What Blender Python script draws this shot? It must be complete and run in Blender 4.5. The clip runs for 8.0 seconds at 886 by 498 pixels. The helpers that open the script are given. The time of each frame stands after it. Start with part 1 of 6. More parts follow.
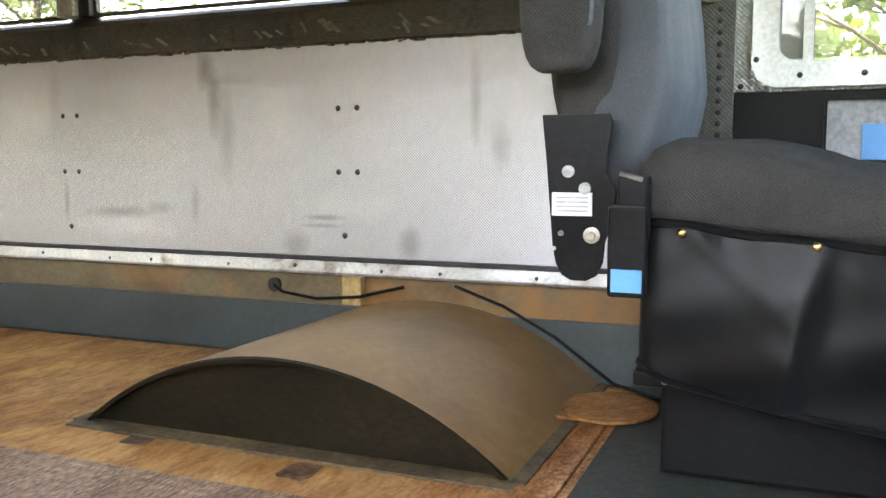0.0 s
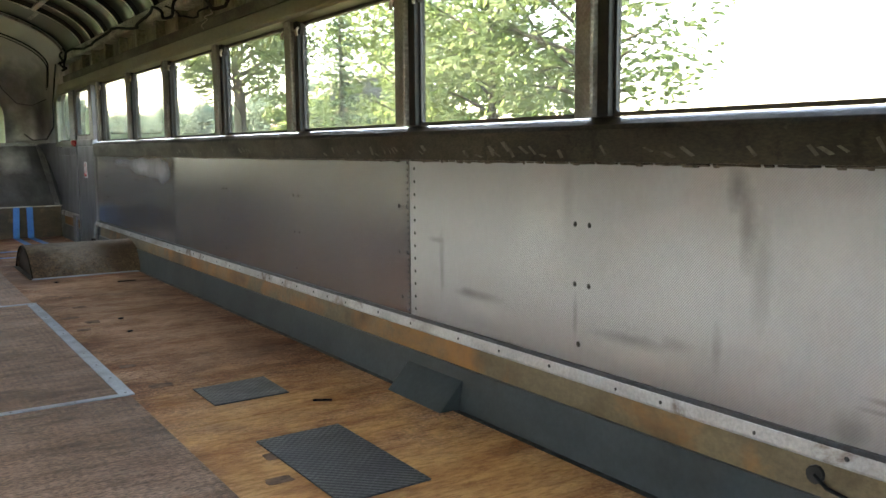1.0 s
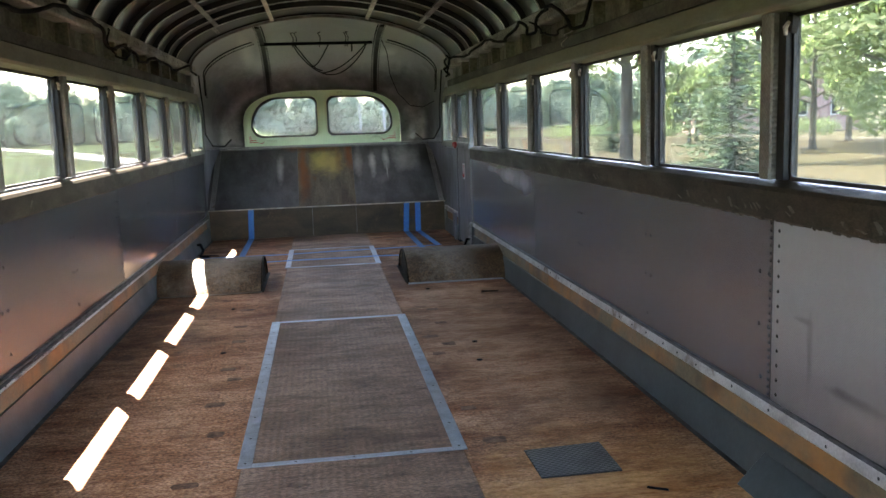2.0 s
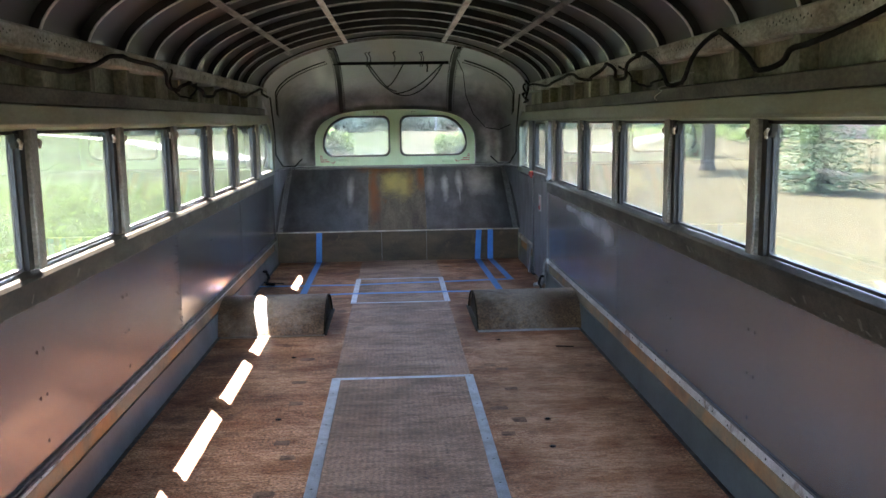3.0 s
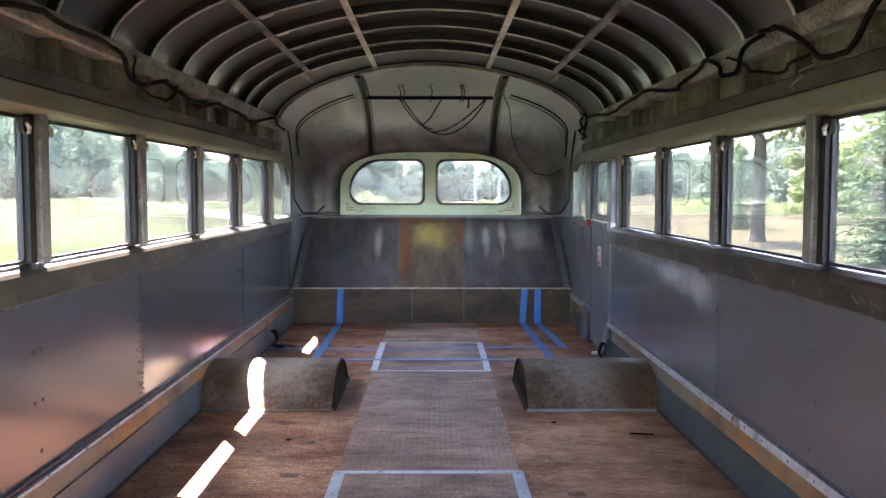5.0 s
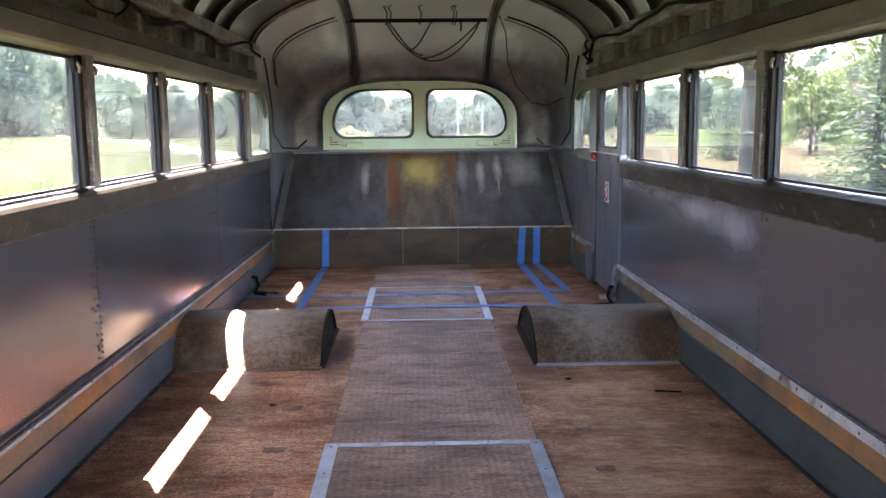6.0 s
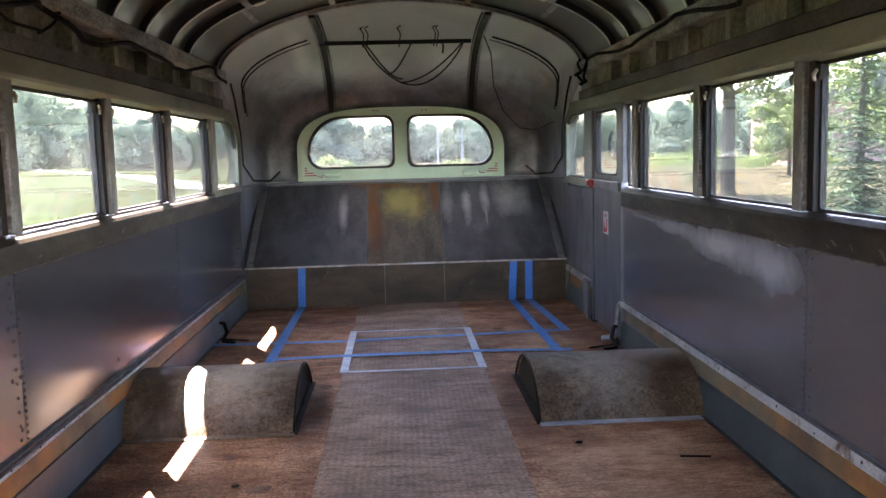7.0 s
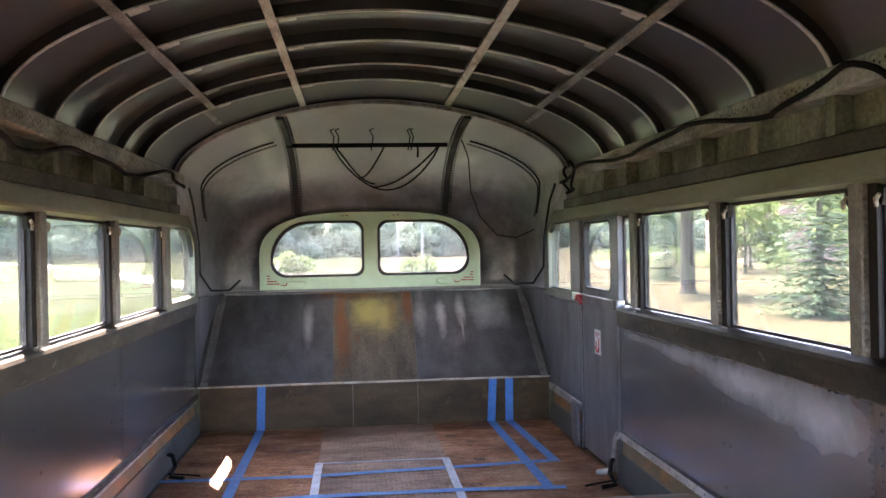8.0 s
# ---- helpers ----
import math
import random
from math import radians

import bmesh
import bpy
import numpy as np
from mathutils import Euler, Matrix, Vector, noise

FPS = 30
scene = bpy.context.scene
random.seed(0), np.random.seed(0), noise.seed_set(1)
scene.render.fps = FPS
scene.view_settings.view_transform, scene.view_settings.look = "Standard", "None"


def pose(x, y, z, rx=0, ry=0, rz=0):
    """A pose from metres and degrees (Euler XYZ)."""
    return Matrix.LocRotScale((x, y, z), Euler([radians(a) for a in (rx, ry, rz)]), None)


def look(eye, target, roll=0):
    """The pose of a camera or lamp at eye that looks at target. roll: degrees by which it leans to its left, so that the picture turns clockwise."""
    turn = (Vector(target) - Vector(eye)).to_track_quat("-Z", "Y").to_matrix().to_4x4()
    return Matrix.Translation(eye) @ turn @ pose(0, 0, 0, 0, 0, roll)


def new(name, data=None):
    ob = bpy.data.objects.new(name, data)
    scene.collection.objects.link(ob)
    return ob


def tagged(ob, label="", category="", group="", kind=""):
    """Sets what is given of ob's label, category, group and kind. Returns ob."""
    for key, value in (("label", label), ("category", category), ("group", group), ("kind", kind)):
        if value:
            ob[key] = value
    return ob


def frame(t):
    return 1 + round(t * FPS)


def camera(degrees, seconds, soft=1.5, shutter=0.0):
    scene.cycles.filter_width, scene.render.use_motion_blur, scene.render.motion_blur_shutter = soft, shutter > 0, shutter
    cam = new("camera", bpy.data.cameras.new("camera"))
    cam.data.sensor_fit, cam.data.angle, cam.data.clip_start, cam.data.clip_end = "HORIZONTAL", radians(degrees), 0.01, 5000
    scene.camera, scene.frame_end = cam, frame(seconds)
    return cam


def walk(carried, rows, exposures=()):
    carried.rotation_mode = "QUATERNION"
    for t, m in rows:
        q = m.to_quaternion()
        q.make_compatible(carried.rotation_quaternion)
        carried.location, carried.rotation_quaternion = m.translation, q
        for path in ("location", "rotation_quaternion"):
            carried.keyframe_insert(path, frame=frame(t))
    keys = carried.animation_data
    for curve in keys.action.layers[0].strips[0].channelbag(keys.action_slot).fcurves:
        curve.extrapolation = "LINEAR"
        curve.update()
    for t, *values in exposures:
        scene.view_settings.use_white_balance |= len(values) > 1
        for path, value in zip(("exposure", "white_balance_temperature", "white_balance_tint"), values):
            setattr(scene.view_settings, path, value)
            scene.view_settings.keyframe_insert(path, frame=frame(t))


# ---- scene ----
cam = camera(54.8, 8.0)
PATH = [
    (0, (-0.642, -5.27, 0.458), (1.201, -4.518, 0.264), 0.0),
    (0.2, (-0.568, -5.245, 0.552), (1.199, -4.336, 0.329), -0.2),
    (0.4, (-0.498, -5.209, 0.649), (1.174, -4.152, 0.352), -1.5),
    (0.5, (-0.45, -5.188, 0.668), (1.155, -4.033, 0.37), -1.4),
    (0.7, (-0.399, -5.124, 0.694), (1.042, -3.76, 0.447), -1.2),
    (1, (-0.289, -4.994, 0.782), (0.808, -3.338, 0.546), -0.5),
    (1.2, (-0.251, -4.937, 0.837), (0.701, -3.195, 0.591), -0.1),
    (1.3, (-0.226, -4.92, 0.873), (0.631, -3.132, 0.61), -0.9),
    (1.5, (-0.189, -4.867, 0.917), (0.482, -3.004, 0.637), -2.0),
    (1.7, (-0.124, -4.842, 0.966), (0.345, -2.917, 0.696), -2.5),
    (2.8, (-0.011, -4.487, 1.224), (0.106, -2.522, 0.871), -0.8),
    (3, (-0.013, -4.426, 1.287), (0.093, -2.451, 0.991), -0.8),
    (3.5, (0.007, -4.221, 1.269), (0.08, -2.23, 1.1), -0.2),
    (4, (0.053, -3.958, 1.194), (0.09, -1.963, 1.059), -0.1),
    (5.3, (0.016, -3.243, 1.038), (0.033, -1.248, 0.906), 0.1),
    (5.5, (0.018, -3.156, 1.034), (0.033, -1.164, 0.853), 0.1),
    (6, (-0.043, -2.928, 1.038), (0.015, -0.949, 0.755), -0.5),
    (6.5, (-0.08, -2.73, 1.057), (0.029, -0.755, 0.763), -1.3),
    (7, (-0.049, -2.47, 1.045), (0.052, -0.485, 0.823), -1.5),
    (7.5, (-0.063, -2.269, 1.094), (0.045, -0.273, 1.02), -1.4),
    (8, (-0.12, -2.036, 1.142), (0.082, -0.046, 1.138), -1.1),
]
EXPOSURES = [(0.0, 5.75, 9200, 15), (0.3, 5.75, 8700, 14), (0.6, 5.6, 8300, 13), (1.0, 5.35, 8200, 11), (1.5, 5.1, 7500, 12), (3.0, 5.5, 6350, 17), (4.0, 5.75, 6300, 20), (5.5, 5.75, 6700, 27), (7.0, 5.45, 6750, 27), (8.0, 5.8, 7000, 28)]
walk(cam, [(t, look(eye, target, roll)) for t, eye, target, roll in PATH], EXPOSURES)

# ---- world and sun ----
SUN_DIR = Vector((-0.31, 0.575, 1.0)).normalized()
world = bpy.data.worlds.new("sky")
scene.world = world
world.use_nodes = True
wn = world.node_tree.nodes
sky = wn.new("ShaderNodeTexSky")
sky.sky_type, sky.sun_disc = "NISHITA", False
sky.sun_elevation = math.asin(SUN_DIR.z)
sky.sun_rotation = math.atan2(SUN_DIR.x, SUN_DIR.y)
sky.air_density, sky.dust_density = 1.0, 2.0
wn["Background"].inputs["Strength"].default_value = 0.15
world.node_tree.links.new(sky.outputs["Color"], wn["Background"].inputs["Color"])
sun = new("sun", bpy.data.lights.new("sun", "SUN"))
sun.data.energy, sun.data.angle, sun.data.color = 3.1, radians(0.53), (1.0, 0.95, 0.87)
sun.matrix_world = look(SUN_DIR * 50, (0, 0, 0))


# ---- materials ----
def material(name, colour, rough=0.6, metal=0.0, second=None, scale=6.0, amount=0.5, stretch=(1, 1, 1), grain=90.0,
             grain_amount=0.25, bump=0.15, rough_var=0.12, spots=None, spot_scale=3.0, spot_cut=0.62, spot_soft=0.07, island=0.0, spec=0.5, coat=0.0, detail=5.0, distort=0.4, tight=0.09):
    """A surface with broad stains, fine grain, relief and, where given, spots of wear in a colour of their own."""
    m = bpy.data.materials.new(name)
    m.use_nodes = True
    t = m.node_tree
    n, l = t.nodes, t.links
    b = n["Principled BSDF"]
    second = second or tuple(c * 0.6 for c in colour)
    co = n.new("ShaderNodeTexCoord")
    mp = n.new("ShaderNodeMapping")
    mp.inputs["Scale"].default_value = stretch
    l.new(co.outputs["Object"], mp.inputs["Vector"])

    def noisy(size, detail, rough_, vec=mp.outputs["Vector"], distort=0.0):
        k = n.new("ShaderNodeTexNoise")
        k.inputs["Scale"].default_value, k.inputs["Detail"].default_value, k.inputs["Roughness"].default_value = size, detail, rough_
        k.inputs["Distortion"].default_value = distort
        l.new(vec, k.inputs["Vector"])
        return k.outputs["Fac"]

    def ramp(fac, lo, hi, a=0.0, z=1.0):
        k = n.new("ShaderNodeMapRange")
        for key, v in (("From Min", lo), ("From Max", hi), ("To Min", a), ("To Max", z)):
            k.inputs[key].default_value = v
        l.new(fac, k.inputs["Value"])
        return k.outputs["Result"]

    def blend(fac, a, c, mode="MIX"):
        k = n.new("ShaderNodeMix")
        k.data_type, k.blend_type = "RGBA", mode
        if isinstance(fac, float):
            k.inputs["Factor"].default_value = fac
        else:
            l.new(fac, k.inputs["Factor"])
        for sock, v in ((k.inputs[6], a), (k.inputs[7], c)):
            if isinstance(v, tuple):
                sock.default_value = (*v, 1)
            else:
                l.new(v, sock)
        return k.outputs[2]

    big = noisy(scale, detail, 0.6, distort=distort)
    fine = noisy(grain, 3, 0.6)
    c = blend(ramp(big, 0.5 - tight * 1.2, 0.5 + tight * 1.6, 0, amount * 2 if amount < 0.5 else 1.0), colour, second)
    c = blend(grain_amount, c, blend(ramp(fine, 0.36, 0.64), (0.15, 0.15, 0.15), (0.9, 0.9, 0.9)), "OVERLAY")
    if spots:
        c = blend(ramp(noisy(spot_scale, 7, 0.65, co.outputs["Object"], 0.3), spot_cut, spot_cut + spot_soft), c, spots)
    if island:
        g = n.new("ShaderNodeNewGeometry")
        c = blend(island, c, blend(g.outputs["Random Per Island"], (0.15, 0.15, 0.15), (0.9, 0.9, 0.9)), "OVERLAY")
    l.new(c, b.inputs["Base Color"])
    b.inputs["Metallic"].default_value = metal
    b.inputs["Specular IOR Level"].default_value = spec
    b.inputs["Coat Weight"].default_value = coat
    smoothest = max(rough - rough_var, 0.29 if rough > 0.22 else 0.03)
    l.new(ramp(big, 0.3, 0.7, smoothest, max(smoothest + 0.02, min(1, rough + rough_var))), b.inputs["Roughness"])
    if bump:
        k = n.new("ShaderNodeBump")
        k.inputs["Strength"].default_value, k.inputs["Distance"].default_value = bump, 0.004
        l.new(fine, k.inputs["Height"])
        l.new(k.outputs["Normal"], b.inputs["Normal"])
    return m


def dimpled(m, pitch, strength, axes="YZ"):
    """Adds an embossed grid of dimples to a sheet-metal material."""
    n, l = m.node_tree.nodes, m.node_tree.links
    co = n.new("ShaderNodeTexCoord")
    sep, both = n.new("ShaderNodeSeparateXYZ"), n.new("ShaderNodeMath")
    l.new(co.outputs["Object"], sep.inputs[0])
    both.operation = "MULTIPLY"
    for slot, axis in enumerate(axes):
        size, wave = n.new("ShaderNodeMath"), n.new("ShaderNodeMath")
        size.operation, wave.operation = "MULTIPLY", "SINE"
        size.inputs[1].default_value = math.pi / pitch * 2
        l.new(sep.outputs[axis], size.inputs[0])
        l.new(size.outputs[0], wave.inputs[0])
        l.new(wave.outputs[0], both.inputs[slot])
    k = n.new("ShaderNodeBump")
    k.inputs["Strength"].default_value, k.inputs["Distance"].default_value = strength, 0.002
    l.new(both.outputs[0], k.inputs["Height"])
    b = n["Principled BSDF"]
    for link in list(b.inputs["Normal"].links):
        l.new(link.from_socket, k.inputs["Normal"])
    l.new(k.outputs["Normal"], b.inputs["Normal"])
    return m


def wavy(m, scale, strength):
    """Adds broad shallow dents, as in thin sheet metal."""
    n, l = m.node_tree.nodes, m.node_tree.links
    b = n["Principled BSDF"]
    co, nz, k = n.new("ShaderNodeTexCoord"), n.new("ShaderNodeTexNoise"), n.new("ShaderNodeBump")
    nz.inputs["Scale"].default_value, nz.inputs["Detail"].default_value = scale, 1.0
    l.new(co.outputs["Object"], nz.inputs["Vector"])
    k.inputs["Strength"].default_value, k.inputs["Distance"].default_value = strength, 0.02
    l.new(nz.outputs["Fac"], k.inputs["Height"])
    for link in list(b.inputs["Normal"].links):
        l.new(link.from_socket, k.inputs["Normal"])
    l.new(k.outputs["Normal"], b.inputs["Normal"])
    return m


def ribbed(m, pitch, dark):
    """Adds fine lengthwise ribs, with dirt in the grooves."""
    n, l = m.node_tree.nodes, m.node_tree.links
    b = n["Principled BSDF"]
    co, w, mix, k = n.new("ShaderNodeTexCoord"), n.new("ShaderNodeTexWave"), n.new("ShaderNodeMix"), n.new("ShaderNodeBump")
    w.bands_direction = "X"
    w.inputs["Scale"].default_value = 0.314 / pitch
    w.inputs["Distortion"].default_value, w.inputs["Detail"].default_value, w.inputs["Detail Scale"].default_value = 1.2, 2.0, 6.0
    l.new(co.outputs["Object"], w.inputs["Vector"])
    mix.data_type, mix.blend_type = "RGBA", "MULTIPLY"
    mix.inputs["Factor"].default_value = dark
    l.new(b.inputs["Base Color"].links[0].from_socket, mix.inputs[6])
    l.new(w.outputs["Color"], mix.inputs[7])
    l.new(mix.outputs[2], b.inputs["Base Color"])
    k.inputs["Strength"].default_value, k.inputs["Distance"].default_value = 0.4, 0.002
    l.new(w.outputs["Fac"], k.inputs["Height"])
    l.new(b.inputs["Normal"].links[0].from_socket, k.inputs["Normal"])
    l.new(k.outputs["Normal"], b.inputs["Normal"])
    return m


def blotched(m, stains, ragged=1.1, scale=11.0, metal=None):
    """Adds blotches with soft ragged outlines, stains and painted light alike: centre, half sizes, colour, strength; a
    metal value sets how metallic they are.
    """
    n, l = m.node_tree.nodes, m.node_tree.links
    b = n["Principled BSDF"]
    co, nz, off = n.new("ShaderNodeTexCoord"), n.new("ShaderNodeTexNoise"), n.new("ShaderNodeMath")
    nz.inputs["Scale"].default_value, nz.inputs["Detail"].default_value, nz.inputs["Roughness"].default_value = scale, 6.0, 0.65
    l.new(co.outputs["Object"], nz.inputs["Vector"])
    off.operation = "MULTIPLY_ADD"
    off.inputs[1].default_value, off.inputs[2].default_value = ragged * 2, -ragged
    l.new(nz.outputs["Fac"], off.inputs[0])
    for centre, size, colour, amount in stains:
        sub, div, ln, add, rng, mix = (n.new(k) for k in ("ShaderNodeVectorMath", "ShaderNodeVectorMath", "ShaderNodeVectorMath", "ShaderNodeMath", "ShaderNodeMapRange", "ShaderNodeMix"))
        sub.operation, div.operation, ln.operation, add.operation = "SUBTRACT", "DIVIDE", "LENGTH", "ADD"
        sub.inputs[1].default_value, div.inputs[1].default_value = centre, size
        l.new(co.outputs["Object"], sub.inputs[0])
        l.new(sub.outputs[0], div.inputs[0])
        l.new(div.outputs[0], ln.inputs[0])
        l.new(ln.outputs["Value"], add.inputs[0])
        l.new(off.outputs[0], add.inputs[1])
        for key, v in (("From Min", 1.45), ("From Max", 0.3), ("To Min", 0.0), ("To Max", amount)):
            rng.inputs[key].default_value = v
        l.new(add.outputs[0], rng.inputs["Value"])
        mix.data_type = "RGBA"
        l.new(rng.outputs["Result"], mix.inputs["Factor"])
        l.new(b.inputs["Base Color"].links[0].from_socket, mix.inputs[6])
        mix.inputs[7].default_value = (*colour, 1)
        l.new(mix.outputs[2], b.inputs["Base Color"])
        if metal is not None:
            dull = n.new("ShaderNodeMix")
            dull.inputs[2].default_value, dull.inputs[3].default_value = b.inputs["Metallic"].default_value, metal
            for link in list(b.inputs["Metallic"].links):
                l.new(link.from_socket, dull.inputs[2])
            l.new(rng.outputs["Result"], dull.inputs["Factor"])
            l.new(dull.outputs[0], b.inputs["Metallic"])
    return m


def weathered(m, scale, lo, hi, dark, stretch=(1, 1, 1), tone=(0.8, 0.7, 0.6), detail=8.0):
    """Darkens the colour in grimy patches of one size; dark is what is left in the worst of them."""
    n, l = m.node_tree.nodes, m.node_tree.links
    b = n["Principled BSDF"]
    co, mp, nz, rng, mix = (n.new(k) for k in ("ShaderNodeTexCoord", "ShaderNodeMapping", "ShaderNodeTexNoise", "ShaderNodeMapRange", "ShaderNodeMix"))
    mp.inputs["Scale"].default_value = stretch
    mp.inputs["Location"].default_value = (3.1 * scale, 1.7, 0.4)
    nz.inputs["Scale"].default_value, nz.inputs["Detail"].default_value, nz.inputs["Roughness"].default_value = scale, detail, 0.68
    l.new(co.outputs["Object"], mp.inputs["Vector"])
    l.new(mp.outputs["Vector"], nz.inputs["Vector"])
    for key, v in (("From Min", lo), ("From Max", hi), ("To Min", 1.0), ("To Max", 0.0)):
        rng.inputs[key].default_value = v
    l.new(nz.outputs["Fac"], rng.inputs["Value"])
    mix.data_type, mix.blend_type = "RGBA", "MULTIPLY"
    l.new(rng.outputs["Result"], mix.inputs["Factor"])
    l.new(b.inputs["Base Color"].links[0].from_socket, mix.inputs[6])
    mix.inputs[7].default_value = (dark, dark * tone[1] / tone[0], dark * tone[2] / tone[0], 1)
    l.new(mix.outputs[2], b.inputs["Base Color"])
    return m


def glass_material(name, tint, haze):
    m = bpy.data.materials.new(name)
    m.use_nodes = True
    n, l = m.node_tree.nodes, m.node_tree.links
    n.remove(n["Principled BSDF"])
    clear, gloss, dust = n.new("ShaderNodeBsdfTransparent"), n.new("ShaderNodeBsdfGlossy"), n.new("ShaderNodeBsdfDiffuse")
    clear.inputs["Color"].default_value = (*tint, 1)
    gloss.inputs["Roughness"].default_value = 0.02
    dust.inputs["Color"].default_value = (0.75, 0.75, 0.7, 1)
    fres, one, two, dirt, rng = (n.new(k) for k in ("ShaderNodeLayerWeight", "ShaderNodeMixShader", "ShaderNodeMixShader", "ShaderNodeTexNoise", "ShaderNodeMapRange"))
    fres.inputs["Blend"].default_value = 0.5
    power, gain = n.new("ShaderNodeMath"), n.new("ShaderNodeMath")
    power.operation, gain.operation = "POWER", "MULTIPLY_ADD"
    power.inputs[1].default_value, gain.inputs[1].default_value, gain.inputs[2].default_value = 3.3, 0.8, 0.03
    l.new(fres.outputs["Facing"], power.inputs[0])
    l.new(power.outputs[0], gain.inputs[0])
    dirt.inputs["Scale"].default_value, dirt.inputs["Detail"].default_value = 4.0, 6.0
    rng.inputs["From Min"].default_value, rng.inputs["From Max"].default_value = 0.35, 0.75
    rng.inputs["To Min"].default_value, rng.inputs["To Max"].default_value = haze * 0.4, haze * 1.6
    l.new(dirt.outputs["Fac"], rng.inputs["Value"])
    l.new(rng.outputs["Result"], one.inputs["Fac"])
    l.new(clear.outputs[0], one.inputs[1])
    veil, both = n.new("ShaderNodeBsdfTranslucent"), n.new("ShaderNodeMixShader")
    veil.inputs["Color"].default_value = (0.7, 0.7, 0.6, 1)
    both.inputs["Fac"].default_value = 0.25
    l.new(dust.outputs[0], both.inputs[1])
    l.new(veil.outputs[0], both.inputs[2])
    l.new(both.outputs[0], one.inputs[2])
    l.new(gain.outputs[0], two.inputs["Fac"])
    l.new(one.outputs[0], two.inputs[1])
    l.new(gloss.outputs[0], two.inputs[2])
    l.new(two.outputs[0], n["Material Output"].inputs["Surface"])
    return m


ALU = blotched(wavy(material("smooth aluminium sheet", (0.3192, 0.3192, 0.3344), 0.21, 0.94, (0.2584, 0.2584, 0.2706), 0.9, 0.5, (1, 1.6, 0.6), 60, 0.05, 0.0, 0.04,
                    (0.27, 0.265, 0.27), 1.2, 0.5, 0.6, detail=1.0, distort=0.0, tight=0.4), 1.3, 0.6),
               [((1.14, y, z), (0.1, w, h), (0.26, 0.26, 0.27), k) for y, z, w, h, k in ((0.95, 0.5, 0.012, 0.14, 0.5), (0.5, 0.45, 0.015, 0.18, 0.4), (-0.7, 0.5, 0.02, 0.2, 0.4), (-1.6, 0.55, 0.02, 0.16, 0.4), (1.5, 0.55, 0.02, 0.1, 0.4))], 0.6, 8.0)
# Whitish sheen along the rear right panel's top, put in as pale patches.
blotched(ALU, [((1.14, y, z), (0.1, w, h), (0.5, 0.5, 0.56), k) for y, z, w, h, k in ((1.75, 0.715, 0.26, 0.025, 0.6), (1.2, 0.7, 0.36, 0.04, 0.7), (0.62, 0.675, 0.36, 0.07, 1.0), (0.2, 0.655, 0.22, 0.09, 0.9))], 0.5, 7.0, 0.25)
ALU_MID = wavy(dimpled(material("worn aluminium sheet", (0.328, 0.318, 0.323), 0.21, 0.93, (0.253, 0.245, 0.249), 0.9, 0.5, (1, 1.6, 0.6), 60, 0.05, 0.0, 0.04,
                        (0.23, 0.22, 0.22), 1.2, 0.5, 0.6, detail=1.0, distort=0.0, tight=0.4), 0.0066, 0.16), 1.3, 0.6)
# Same sheet metal set paler; the front panel's stronger light sits in the colour.
ALU_DULL = blotched(wavy(dimpled(material("dull embossed aluminium paled for light", (0.43, 0.424, 0.434), 0.3, 0.96, (0.34, 0.334, 0.342), 1.1, 0.5, (1, 1.5, 0.7), 60, 0.03, 0.0, 0.05,
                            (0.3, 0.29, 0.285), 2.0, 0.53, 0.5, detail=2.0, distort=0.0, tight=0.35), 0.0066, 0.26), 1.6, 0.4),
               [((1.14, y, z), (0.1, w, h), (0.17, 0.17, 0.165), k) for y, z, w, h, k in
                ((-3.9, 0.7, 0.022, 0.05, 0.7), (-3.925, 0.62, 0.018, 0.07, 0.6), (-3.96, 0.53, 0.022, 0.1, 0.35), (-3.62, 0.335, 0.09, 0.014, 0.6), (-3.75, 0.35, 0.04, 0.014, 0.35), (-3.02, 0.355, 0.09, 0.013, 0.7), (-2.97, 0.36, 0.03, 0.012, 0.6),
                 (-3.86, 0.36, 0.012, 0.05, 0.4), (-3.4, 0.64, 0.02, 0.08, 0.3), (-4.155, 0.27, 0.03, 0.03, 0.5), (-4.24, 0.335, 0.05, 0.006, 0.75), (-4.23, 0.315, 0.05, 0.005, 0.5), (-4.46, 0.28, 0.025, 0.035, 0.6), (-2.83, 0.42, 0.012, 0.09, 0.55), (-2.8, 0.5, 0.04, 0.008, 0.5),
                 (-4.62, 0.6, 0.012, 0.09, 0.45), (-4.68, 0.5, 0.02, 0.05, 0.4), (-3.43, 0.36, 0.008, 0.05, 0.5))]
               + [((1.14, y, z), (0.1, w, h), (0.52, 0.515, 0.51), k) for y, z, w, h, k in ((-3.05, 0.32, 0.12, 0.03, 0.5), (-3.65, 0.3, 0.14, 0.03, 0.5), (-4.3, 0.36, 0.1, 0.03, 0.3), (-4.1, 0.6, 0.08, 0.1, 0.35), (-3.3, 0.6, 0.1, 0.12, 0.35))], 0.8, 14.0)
WINFRAME = material("pale bare window frame", (0.62, 0.62, 0.61), 0.42, 0.6, (0.48, 0.48, 0.47), 4, 0.5, (1, 1, 1), 120, 0.2, 0.06)
ALU_PLAIN = material("plain aluminium", (0.42, 0.42, 0.41), 0.4, 0.85, (0.28, 0.28, 0.275), 9, 0.5, (1, 0.3, 1), 140, 0.3, 0.08, 0.12, (0.16, 0.12, 0.08), 11, 0.62)
STRIP = material("aluminium strip", (0.52, 0.57, 0.66), 0.34, 0.8, (0.36, 0.39, 0.45), 14, 0.4, (1, 1, 1), 160, 0.2, 0.05)
